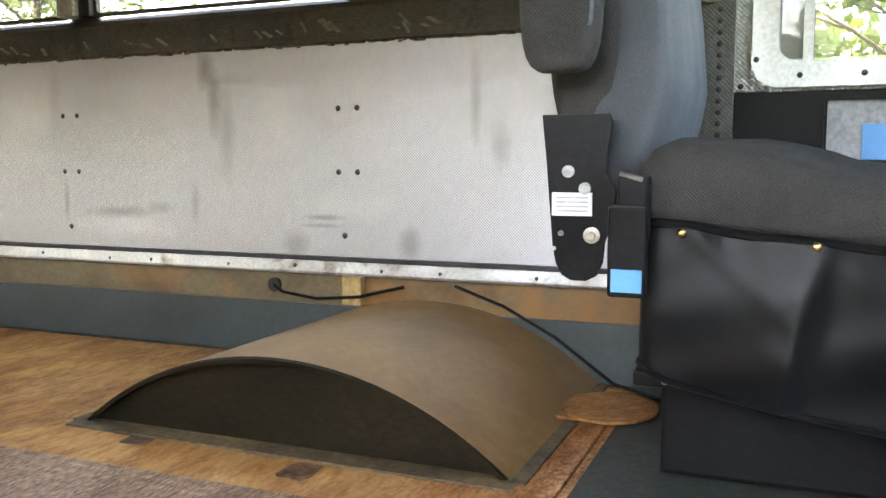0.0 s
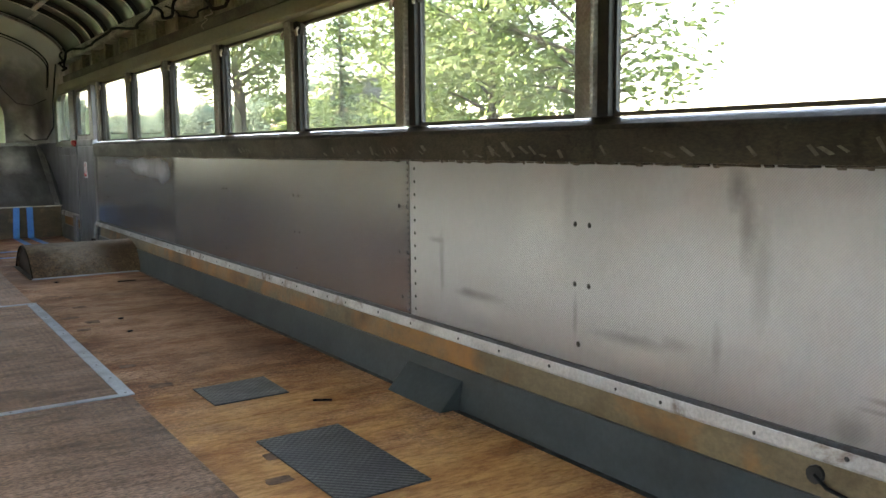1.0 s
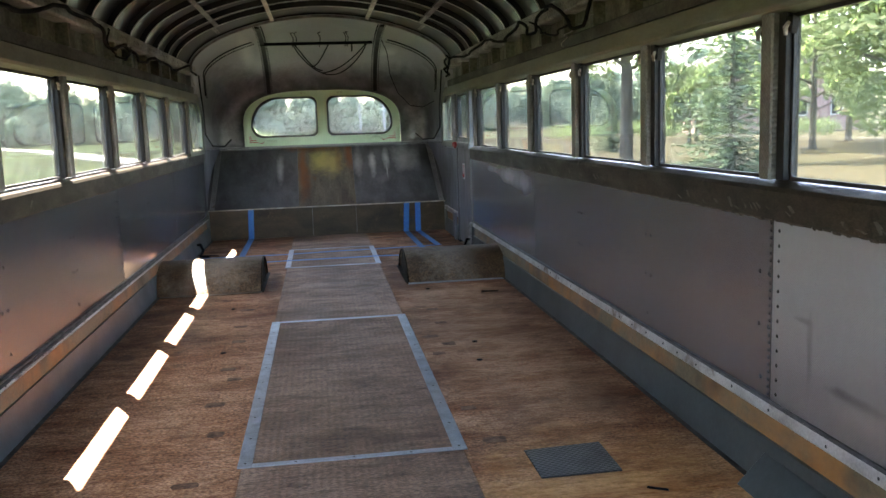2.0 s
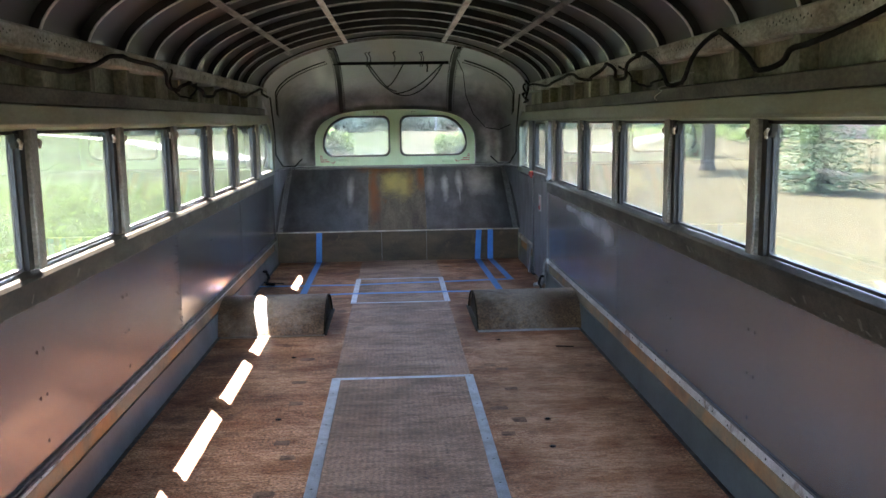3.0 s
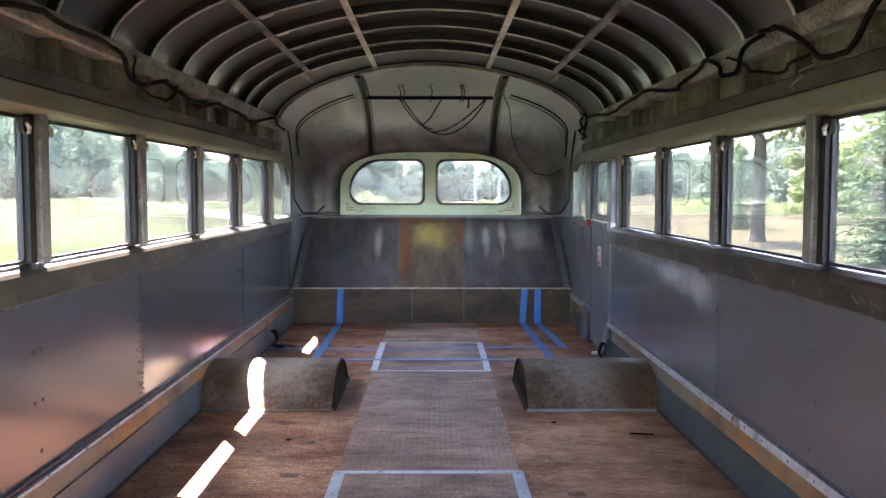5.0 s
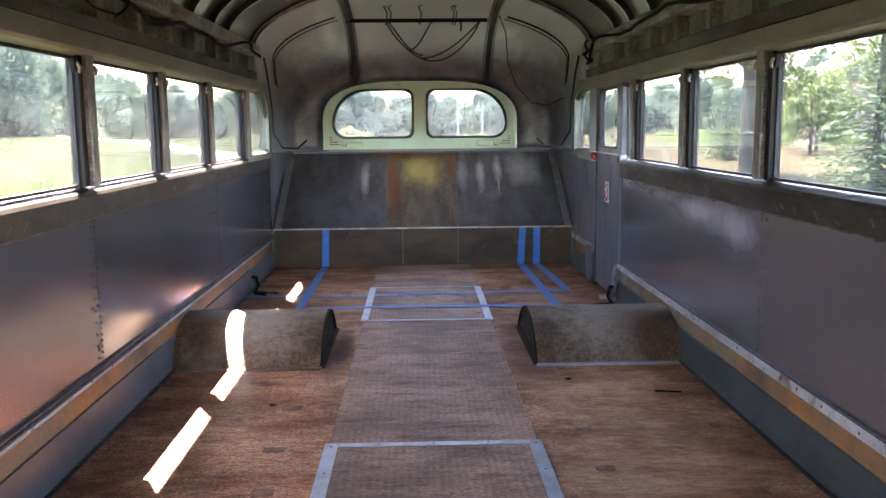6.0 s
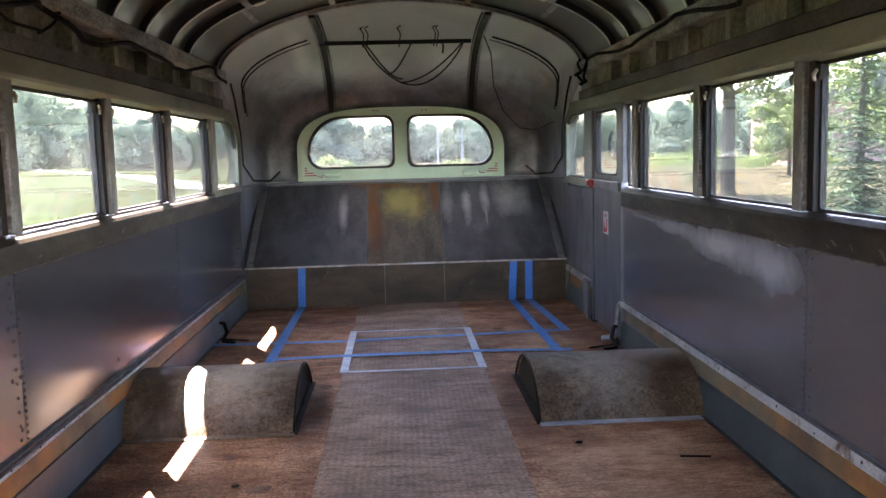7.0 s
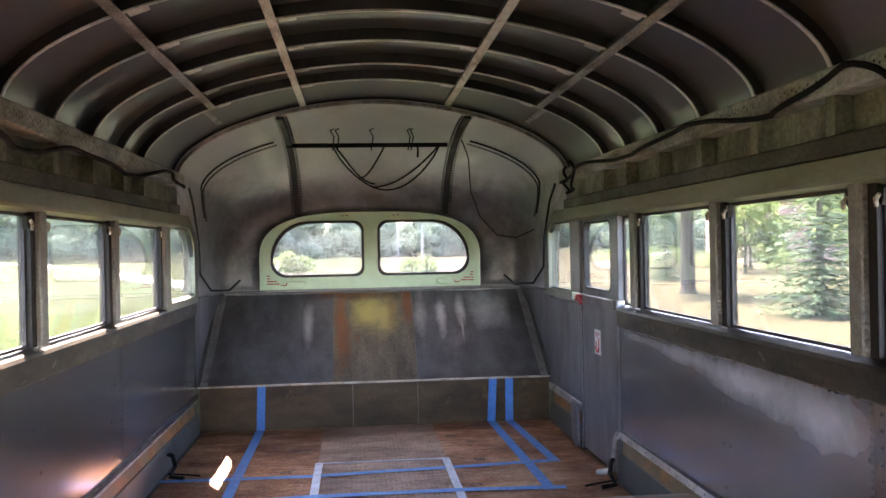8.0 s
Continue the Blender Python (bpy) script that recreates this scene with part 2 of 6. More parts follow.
BAND = weathered(weathered(material("brown window band paint", (0.0546, 0.0448, 0.028), 0.5, 0.0, (0.028, 0.0238, 0.0175), 3, 0.5, (1, 1, 3), 70, 0.4, 0.12, 0.1,
                (0.15, 0.14, 0.115), 8, 0.66, spec=0.35), 1.6, 0.36, 0.56, 0.5, (1, 1, 3)), 18.0, 0.36, 0.46, 0.5)
SCRAPE = material("scraped pale paint", (0.13, 0.122, 0.1), 0.6, 0.1, (0.07, 0.065, 0.05), 30, 0.5)
FUZZ = material("torn glue and fibre", (0.14, 0.115, 0.09), 0.9, 0, (0.04, 0.034, 0.027), 40, 0.5, (1, 1, 1), 200, 0.4, 0.6)
RAIL = material("scratched rail", (0.56, 0.55, 0.54), 0.34, 0.7, (0.4, 0.37, 0.35), 5, 0.5, (1, 1, 1), 120, 0.15, 0.15, 0.12, (0.13, 0.065, 0.03), 6, 0.55, 0.12)
DARK_TRIM = material("dark rubber trim", (0.035, 0.035, 0.04), 0.5, 0, None, 20, 0.3)
RUST = weathered(material("rusty tan steel", (0.19, 0.138, 0.072), 0.5, 0.1, (0.11, 0.078, 0.042), 2.0, 0.5, (1, 1, 1.4), 70, 0.2, 0.12, 0.1, (0.34, 0.14, 0.03), 2.2, 0.47, 0.18, detail=4, tight=0.2), 2.6, 0.34, 0.52, 0.55, (1, 1, 1.5), detail=4.0)
BLUEGREY = weathered(material("blue-grey floor cove paint", (0.06, 0.074, 0.076), 0.33, 0.05, (0.043, 0.05, 0.049), 3.0, 0.5, (1, 1, 1), 60, 0.12, 0.06, 0.06,
                    (0.05, 0.048, 0.042), 2.5, 0.56, 0.4, tight=0.35, detail=3, spec=0.3), 1.8, 0.32, 0.62, 0.6, (1, 1, 1.4), (0.8, 0.75, 0.7), 4.0)
PLY = blotched(weathered(weathered(weathered(material("bare worn plywood", (0.574, 0.329, 0.197), 0.62, 0, (0.394, 0.201, 0.116), 2.2, 0.5, (1.0, 1.5, 1), 85, 0.85, 0.5, 0.1,
               (0.13, 0.06, 0.032), 3.4, 0.6, 0.12, spec=0.25, detail=9),
               1.1, 0.36, 0.56, 0.45), 7.0, 0.36, 0.52, 0.7, (0.9, 2.6, 1)), 34.0, 0.38, 0.5, 0.68, (0.7, 1.5, 1), detail=6.0),
              [((x, y, 0.0), (w, h, 0.2), (0.12, 0.045, 0.022), k) for x, y, w, h, k in
               ((0.42, 1.0, 0.07, 0.55, 0.75), (-0.42, 1.05, 0.06, 0.5, 0.7), (0.8, 1.5, 0.35, 0.07, 0.6), (1.0, 2.15, 0.1, 0.18, 0.7), (0.42, -4.4, 0.06, 0.6, 0.6), (0.7, -3.95, 0.3, 0.12, 0.45),
                (0.6, 3.35, 0.4, 0.06, 0.5), (-0.7, 3.38, 0.3, 0.05, 0.5), (0.95, -1.6, 0.12, 0.5, 0.5), (0.5, -2.68, 0.12, 0.06, 0.5))]
              # Paler right and front floor: wear, plus light from the windows put in colour.
              + [((x, y, 0.0), (w, h, 0.2), (0.7, 0.45, 0.29), k) for x, y, w, h, k in ((0.72, -0.5, 0.3, 0.8, 0.45), (0.75, 0.35, 0.3, 0.3, 0.4), (0.7, -1.6, 0.3, 0.5, 0.35), (0.7, 2.0, 0.25, 0.4, 0.4))]
              + [((x, y, 0.0), (w, h, 0.2), (0.8, 0.44, 0.17), k) for x, y, w, h, k in ((0.8, -3.5, 0.4, 0.6, 0.85), (0.75, -2.6, 0.35, 0.4, 0.6), (0.4, -3.2, 0.2, 0.6, 0.6), (0.95, -4.95, 0.25, 0.25, 0.6), (0.38, -4.3, 0.22, 0.6, 0.7))], 1.1, 6.0)
weathered(weathered(PLY, 4.5, 0.38, 0.56, 0.62, (0.7, 1.5, 1), (0.8, 0.6, 0.44), 7.0), 38.0, 0.4, 0.52, 0.76, (0.5, 1.8, 1), detail=4.0)
AISLE = weathered(weathered(ribbed(material("brown ribbed aisle sheet", (0.43, 0.263, 0.177), 0.55, 0, (0.268, 0.156, 0.107), 2.2, 0.5, (0.8, 3.0, 1), 95, 0.85, 0.4, 0.1,
                 (0.44, 0.31, 0.22), 6, 0.6, 0.12, spec=0.45, detail=9, tight=0.13), 0.024, 0.14), 1.3, 0.36, 0.56, 0.42), 9.0, 0.36, 0.5, 0.5, (1, 4, 1))
PATCH = material("dark rusted bracket mark", (0.2, 0.1, 0.055), 0.7, 0.1, (0.08, 0.04, 0.024), 25, 0.5, grain_amount=0.4)
ARCH = weathered(weathered(material("brown wheel-arch steel", (0.476, 0.285, 0.119), 0.3, 0.1, (0.31, 0.181, 0.0776), 1.6, 0.5, (1, 1, 1), 60, 0.12, 0.05, 0.06,
                (0.48, 0.34, 0.19), 1.8, 0.55, 0.4, tight=0.4, detail=2), 1.6, 0.32, 0.6, 0.55, detail=2.0), 5.0, 0.3, 0.55, 0.72, detail=3.0)
ARCH_REAR = blotched(weathered(material("scuffed rear arch steel", (0.24, 0.155, 0.085), 0.42, 0.1, (0.12, 0.075, 0.042), 2.6, 0.5, (1, 1, 1), 90, 0.7, 0.25, 0.12,
                     (0.38, 0.33, 0.27), 2.4, 0.57, 0.16), 2.4, 0.36, 0.55, 0.4, detail=5.0),
                     [((x, y, 0.17), (w, h, 0.3), c, k) for x, y, w, h, c, k in
                      ((0.78, 0.95, 0.16, 0.28, (0.46, 0.41, 0.35), 0.35), (-0.72, 0.95, 0.14, 0.26, (0.46, 0.42, 0.37), 0.35), (0.62, 1.2, 0.1, 0.12, (0.4, 0.35, 0.29), 0.3), (-0.9, 0.8, 0.08, 0.1, (0.4, 0.36, 0.3), 0.3),
                       (1.0, 1.0, 0.1, 0.4, (0.09, 0.045, 0.022), 0.7), (-1.02, 1.0, 0.09, 0.4, (0.09, 0.045, 0.022), 0.7))], 1.6, 22.0)
# Near-black steel for the arch ends, rims and rear foot flanges.
ARCH_DARK = material("near-black arch side", (0.007, 0.0055, 0.0035), 0.55, 0.0, (0.025, 0.017, 0.008), 3.2, 0.5, (1, 1, 2), 60, 0.3, 0.15, tight=0.2, detail=4, spec=0.12)
ARCH_FOOT = material("dirty foot flange", (0.17, 0.115, 0.06), 0.6, 0.05, (0.05, 0.035, 0.02), 5.0, 0.5, (1, 1, 1), 80, 0.4, 0.2)
TAPE = material("blue masking tape", (0.06, 0.24, 0.6), 0.5, 0, (0.05, 0.2, 0.52), 30, 0.3, grain_amount=0.2, bump=0.1)
RUBBER = dimpled(material("black rubber mat", (0.03, 0.032, 0.035), 0.36, 0, (0.04, 0.041, 0.045), 12, 0.4, grain=260, grain_amount=0.3, bump=0.3), 0.022, 0.5, "XY")
FLOORMAT = material("dark grey floor rubber", (0.03, 0.036, 0.033), 0.55, 0, (0.055, 0.06, 0.055), 6, 0.4, grain=90, grain_amount=0.3, bump=0.2, spec=0.2)
ROOF = material("dark glossy roof undercoat", (0.0723, 0.0612, 0.0561), 0.32, 0.1, (0.051, 0.0425, 0.0391), 1.6, 0.5, (1, 1, 1), 60, 0.08, 0.02, 0.04,
                spec=0.8, coat=0.7, tight=0.4, detail=1.0, distort=0.0)
ROOF.node_tree.nodes["Principled BSDF"].inputs["Coat Roughness"].default_value = 0.22
BOW = material("dark roof bow steel", (0.03, 0.026, 0.025), 0.4, 0.1, (0.014, 0.012, 0.012), 6, 0.5, (1, 1, 1), 80, 0.15, 0.05, spec=0.4)
FLANGE = material("bare bow flange", (0.68, 0.66, 0.63), 0.4, 0.3, (0.36, 0.335, 0.315), 7, 0.5, (1, 1, 1), 90, 0.25, 0.1)
PURLIN = material("pale scraped purlin", (0.78, 0.72, 0.68), 0.42, 0.2, (0.42, 0.34, 0.29), 7, 0.5, (2, 0.6, 1), 80, 0.4, 0.15)
PURLIN_GREY = material("dark grey purlin", (0.36, 0.33, 0.31), 0.4, 0.4, (0.14, 0.12, 0.11), 6, 0.5, (2, 0.5, 1), 80, 0.4, 0.15)
RAILTOP = weathered(material("grey roof rail", (0.62, 0.62, 0.57), 0.4, 0.4, (0.36, 0.355, 0.32), 6, 0.5, (1, 0.6, 1), 80, 0.4, 0.2), 5.0, 0.36, 0.54, 0.5, (1, 0.7, 2))
HEADER = weathered(material("grey-green header paint", (0.25, 0.262, 0.185), 0.38, 0.0, (0.2, 0.21, 0.148), 3, 0.4, (1, 0.4, 1), 80, 0.1, 0.05, tight=0.15), 2.0, 0.34, 0.52, 0.7, (1, 0.5, 2))
HEADER_DARK = material("dark upper header", (0.115, 0.108, 0.085), 0.55, 0.0, (0.05, 0.046, 0.037), 4, 0.5, (1, 0.5, 1), 80, 0.4, 0.15)
RECESS = material("old olive inner skin", (0.3, 0.305, 0.215), 0.4, 0.1, (0.09, 0.087, 0.062), 3.5, 0.5, (1, 1, 1), 60, 0.4, 0.2)
DOME = blotched(material("grey rear dome sheet", (0.62, 0.62, 0.63), 0.34, 0.3, (0.5, 0.5, 0.505), 1.1, 0.5, (1, 1, 1), 60, 0.1, 0.03, 0.05,
                (0.36, 0.358, 0.355), 1.6, 0.5, 0.5, spec=0.8, tight=0.4, detail=2.0),
               [((x, 3.6, z), (w, 0.5, h), (0.85, 0.85, 0.84), min(1.0, k * 1.4)) for x, z, w, h, k in
                ((-0.7, 1.72, 0.06, 0.17, 0.75), (-0.61, 1.63, 0.05, 0.08, 0.7), (-0.98, 1.4, 0.07, 0.13, 0.6), (-1.05, 1.3, 0.05, 0.06, 0.6), (-0.9, 1.27, 0.07, 0.05, 0.5), (0.77, 1.6, 0.03, 0.06, 0.6),
                 (0.87, 1.57, 0.03, 0.07, 0.6), (0.99, 1.28, 0.03, 0.08, 0.6), (0.65, 1.74, 0.08, 0.03, 0.6), (0.82, 1.82, 0.09, 0.04, 0.3))]
               + [((0.74, 3.6, 1.5), (0.06, 0.5, 0.04), (0.3, 0.29, 0.12), 0.7)]
               # Dark blotches low on the dome and round the window are painted-in shade.
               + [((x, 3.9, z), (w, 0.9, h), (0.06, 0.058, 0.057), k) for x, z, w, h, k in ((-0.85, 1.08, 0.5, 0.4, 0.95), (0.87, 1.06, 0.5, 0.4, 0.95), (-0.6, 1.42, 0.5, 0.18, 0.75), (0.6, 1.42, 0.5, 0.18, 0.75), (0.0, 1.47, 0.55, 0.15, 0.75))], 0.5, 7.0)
MINT = material("pale mint window paint", (0.72, 0.9, 0.64), 0.4, 0.0, (0.63, 0.8, 0.56), 6, 0.4, grain_amount=0.1, bump=0.05)
BACK = weathered(blotched(material("grey-blue rear panel", (0.22, 0.222, 0.228), 0.34, 0.5, (0.12, 0.12, 0.124), 2.4, 0.5, (1, 1, 0.5), 60, 0.08, 0.03, 0.1,
                (0.3, 0.3, 0.295), 2.3, 0.6, 0.25, tight=0.16),
               [((x, 3.8, 0.268 + 0.577 * k), (w, 0.5, h * 0.577), (0.66, 0.67, 0.65), min(1.0, f * 1.4)) for x, k, w, h, f in
                ((-0.455, 0.66, 0.03, 0.2, 0.8), (0.315, 0.72, 0.035, 0.22, 0.6), (0.46, 0.7, 0.03, 0.18, 0.7), (0.6, 0.75, 0.03, 0.15, 0.7), (0.78, 0.77, 0.1, 0.2, 0.55), (0.9, 0.75, 0.05, 0.2, 0.4), (0.6, 0.55, 0.008, 0.12, 0.6))]
               + [((-0.9, 3.6, 0.3), (0.3, 0.6, 0.05), (0.1, 0.09, 0.085), 0.5), ((0.7, 3.6, 0.29), (0.4, 0.6, 0.04), (0.12, 0.1, 0.09), 0.5), ((-0.33, 3.9, 0.83), (0.1, 0.5, 0.03), (0.24, 0.1, 0.04), 0.7)], 0.7), 2.0, 0.36, 0.56, 0.6, (1.5, 1, 0.35), (0.8, 0.78, 0.77), 4.0)
BACK_RUST = blotched(material("rust-brown cover plate", (0.21, 0.17, 0.12), 0.5, 0.3, (0.13, 0.1, 0.075), 4, 0.5, (3, 1, 0.5), 60, 0.35, 0.1, 0.1,
                     (0.26, 0.12, 0.05), 3.0, 0.6),
                    [((-0.05, 3.9, 0.268 + 0.577 * 0.75), (0.1, 0.6, 0.1), (0.6, 0.5, 0.16), 1.0), ((0.06, 3.9, 0.268 + 0.577 * 0.72), (0.1, 0.6, 0.11), (0.58, 0.46, 0.16), 0.95), ((-0.235, 3.8, 0.268 + 0.577 * 0.62), (0.035, 0.6, 0.27), (0.3, 0.11, 0.035), 0.9),
                     ((-0.1, 3.9, 0.82), (0.22, 0.6, 0.03), (0.28, 0.12, 0.04), 0.8), ((0.23, 3.9, 0.76), (0.04, 0.6, 0.13), (0.3, 0.1, 0.035), 0.85), ((-0.19, 3.8, 0.5), (0.03, 0.6, 0.12), (0.24, 0.09, 0.035), 0.6),
                     ((0.12, 3.9, 0.7), (0.03, 0.6, 0.1), (0.3, 0.13, 0.04), 0.5)], 0.8)
STEP = weathered(material("brown painted step plywood", (0.0936, 0.0612, 0.0302), 0.4, 0.0, (0.0432, 0.0288, 0.0151), 3, 0.5, (1, 1, 2), 60, 0.2, 0.08, 0.1,
                (0.15, 0.1, 0.048), 8, 0.62), 1.8, 0.36, 0.56, 0.55, (0.7, 1, 2.5), detail=5.0)
DOOR = weathered(material("grey door panel", (0.24, 0.24, 0.257), 0.32, 0.7, (0.17, 0.17, 0.185), 2, 0.5, (1, 1, 0.6), 60, 0.08, 0.04, tight=0.18), 3.0, 0.36, 0.56, 0.62, (1, 1.6, 0.5), (0.8, 0.78, 0.77), 4.0)
PILLAR = dimpled(material("ridged pillar cover", (0.36, 0.345, 0.31), 0.42, 0.5, (0.23, 0.22, 0.2), 8, 0.4, grain_amount=0.2, bump=0.0), 0.014, 0.5)
CHANNEL = material("dark sash channel", (0.014, 0.013, 0.012), 0.5, 0.1, (0.04, 0.03, 0.024), 10, 0.4, spec=0.3)
SASH = material("sash metal", (0.07, 0.065, 0.06), 0.5, 0.3, (0.045, 0.04, 0.037), 10, 0.4, spec=0.3)
LATCH = material("worn latch metal", (0.6, 0.55, 0.48), 0.5, 0.3, (0.22, 0.15, 0.1), 40, 0.5)
GASKET = material("black window gasket", (0.012, 0.012, 0.012), 0.5, 0, None, 20, 0.2)
POSTGREY = dimpled(material("dark grey post sheet", (0.15, 0.147, 0.138), 0.5, 0.4, (0.1, 0.098, 0.09), 6, 0.4, grain_amount=0.2, bump=0.0), 0.009, 0.4)
PERFORATED = dimpled(material("pale embossed cockpit sheet", (0.62, 0.62, 0.6), 0.45, 0.3, (0.48, 0.48, 0.46), 5, 0.4, grain_amount=0.2, bump=0.0), 0.009, 0.6)
RIVET = material("dark rivet", (0.028, 0.027, 0.027), 0.6, 0.0, None, 40, 0.3)
BLACK = material("black painted metal", (0.005, 0.005, 0.006), 0.42, 0.0, (0.009, 0.009, 0.01), 8, 0.4, grain_amount=0.2, spec=0.15)
VINYL = material("black vinyl skirt", (0.004, 0.0045, 0.005), 0.4, 0, (0.009, 0.01, 0.011), 8, 0.4, grain=180, grain_amount=0.2, bump=0.06, spec=0.2)
FABRIC = dimpled(material("grey woven seat fabric", (0.0527, 0.05084, 0.0496), 0.95, 0, (0.0372, 0.03596, 0.03534), 7, 0.4, grain=700, grain_amount=0.4, bump=0.3, spec=0.1), 0.0055, 0.3)
FABRIC_LIGHT = material("blue-grey plush seat face", (0.09, 0.099, 0.111), 0.9, 0, (0.066, 0.072, 0.081), 5, 0.4, grain=500, grain_amount=0.2, bump=0.2, spec=0.1)
WHITE = material("white label", (0.75, 0.75, 0.76), 0.5, 0, (0.68, 0.68, 0.69), 20, 0.3, grain_amount=0.05, bump=0)
GREYINK = material("grey print", (0.42, 0.42, 0.43), 0.6, 0, None, 20, 0.2)
RED = material("red paint", (0.5, 0.035, 0.03), 0.45, 0, (0.4, 0.03, 0.03), 20, 0.3)
BLUEPLASTIC = material("light blue plastic", (0.1, 0.4, 0.8), 0.35, 0, (0.09, 0.36, 0.75), 20, 0.3, grain_amount=0.05)
BRASS = material("brass stud", (0.7, 0.52, 0.22), 0.25, 1.0, (0.6, 0.45, 0.2), 30, 0.3)
ORANGE = material("orange rusted plate", (0.36, 0.16, 0.05), 0.6, 0.1, (0.18, 0.07, 0.03), 8, 0.5, grain_amount=0.4)
CABLE = material("black cable", (0.012, 0.012, 0.012), 0.7, 0, None, 20, 0.3, spec=0.15)
PALECABLE = material("pale wire", (0.5, 0.48, 0.42), 0.5, 0, None, 20, 0.3)
WOODBLOCK = material("pale wood shim", (0.5, 0.33, 0.14), 0.6, 0, (0.42, 0.27, 0.11), 30, 0.5)
LITEDGE = material("board edge paled for light", (0.62, 0.56, 0.46), 0.5, 0, (0.36, 0.28, 0.19), 8, 0.5, (1, 1, 1), 90, 0.4, 0.2)
BODY = material("bus body paint", (0.34, 0.35, 0.34), 0.45, 0.0, (0.27, 0.28, 0.27), 2, 0.4)
GLASS = glass_material("dusty window glass", (0.56, 0.575, 0.555), 0.04)
REARGLASS = glass_material("dusty rear glass", (0.47, 0.485, 0.49), 0.08)
GRASS = material("green field grass", (0.0216, 0.03312, 0.00972), 0.95, 0, (0.0324, 0.036, 0.0144), 0.22, 0.5, (1, 0.6, 1), 5, 0.5, 0.0, 0.05, (0.035, 0.052, 0.015), 0.08, 0.5, spec=0.05, detail=4, tight=0.12)


def dry_side(m, colour, second):
    """Turns the grass to dry straw east of the bus, with green patches left in it."""
    n, l = m.node_tree.nodes, m.node_tree.links
    b = n["Principled BSDF"]
    co, sep, nz, add, rng, tone, mix = (n.new(k) for k in ("ShaderNodeTexCoord", "ShaderNodeSeparateXYZ", "ShaderNodeTexNoise", "ShaderNodeMath", "ShaderNodeMapRange", "ShaderNodeMix", "ShaderNodeMix"))
    l.new(co.outputs["Object"], sep.inputs[0])
    l.new(co.outputs["Object"], nz.inputs["Vector"])
    nz.inputs["Scale"].default_value, nz.inputs["Detail"].default_value, nz.inputs["Roughness"].default_value = 0.16, 6.0, 0.65
    add.operation = "MULTIPLY_ADD"
    add.inputs[1].default_value = 22.0
    l.new(nz.outputs["Fac"], add.inputs[0])
    l.new(sep.outputs["X"], add.inputs[2])
    for key, v in (("From Min", 9.0), ("From Max", 17.0), ("To Min", 0.0), ("To Max", 0.9)):
        rng.inputs[key].default_value = v
    l.new(add.outputs[0], rng.inputs["Value"])
    tone.data_type = mix.data_type = "RGBA"
    l.new(nz.outputs["Fac"], tone.inputs["Factor"])
    tone.inputs[6].default_value, tone.inputs[7].default_value = (*colour, 1), (*second, 1)
    l.new(rng.outputs["Result"], mix.inputs["Factor"])
    l.new(b.inputs["Base Color"].links[0].from_socket, mix.inputs[6])
    l.new(tone.outputs[2], mix.inputs[7])
    l.new(mix.outputs[2], b.inputs["Base Color"])


dry_side(GRASS, (0.07, 0.056, 0.036), (0.047, 0.044, 0.024))
BLADES = material("tall weeds", (0.085, 0.13, 0.035), 0.8, 0, (0.15, 0.18, 0.07), 0.4, 0.5, (1, 1, 1), 8, 0.3, 0.0, island=0.3, spec=0.1)
LEAF = material("tree leaves", (0.1, 0.14, 0.06), 0.7, 0, (0.13, 0.16, 0.08), 0.5, 0.5, (1, 1, 1), 6, 0.2, 0.0, island=0.25, spec=0.15)
# Far leaves paler than near ones: distance haze is mixed into their colour.
FARLEAF = material("far leaves with haze in colour", (0.165, 0.22, 0.165), 0.8, 0, (0.2, 0.25, 0.19), 0.1, 0.5, (1, 1, 1), 3, 0.2, 0.0, island=0.25, spec=0.02)
NEEDLE = material("spruce needles", (0.05, 0.095, 0.05), 0.7, 0, (0.075, 0.12, 0.065), 0.8, 0.5, (1, 1, 1), 8, 0.3, 0.0, island=0.4, spec=0.2)
BARK = material("tree bark", (0.1, 0.08, 0.06), 0.9, 0, (0.06, 0.048, 0.038), 5, 0.5, (3, 3, 0.5), 30, 0.4, 0.6)
BRICK = material("pinkish brick", (0.4, 0.24, 0.215), 0.85, 0, (0.33, 0.2, 0.18), 1.5, 0.5, (1, 1, 3), 12, 0.4, 0.2)
SHINGLE = material("grey roof shingle", (0.12, 0.11, 0.1), 0.9, 0, (0.09, 0.085, 0.08), 1.5, 0.5, (1, 1, 1), 12, 0.4, 0.2)
ROAD = material("pale gravel drive", (0.4, 0.37, 0.33), 0.9, 0, (0.32, 0.3, 0.27), 0.6, 0.5, (1, 1, 1), 12, 0.3, 0.1)


def let_through(m, colour, amount):
    """Leaves pass part of the light on."""
    n, l = m.node_tree.nodes, m.node_tree.links
    tr, mix = n.new("ShaderNodeBsdfTranslucent"), n.new("ShaderNodeMixShader")
    tr.inputs["Color"].default_value = (*colour, 1)
    mix.inputs["Fac"].default_value = amount
    l.new(n["Principled BSDF"].outputs[0], mix.inputs[1])
    l.new(tr.outputs[0], mix.inputs[2])
    l.new(mix.outputs[0], n["Material Output"].inputs["Surface"])


let_through(LEAF, (0.29, 0.39, 0.13), 0.5)
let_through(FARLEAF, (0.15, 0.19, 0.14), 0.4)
let_through(BLADES, (0.15, 0.21, 0.06), 0.4)
let_through(NEEDLE, (0.08, 0.13, 0.06), 0.25)


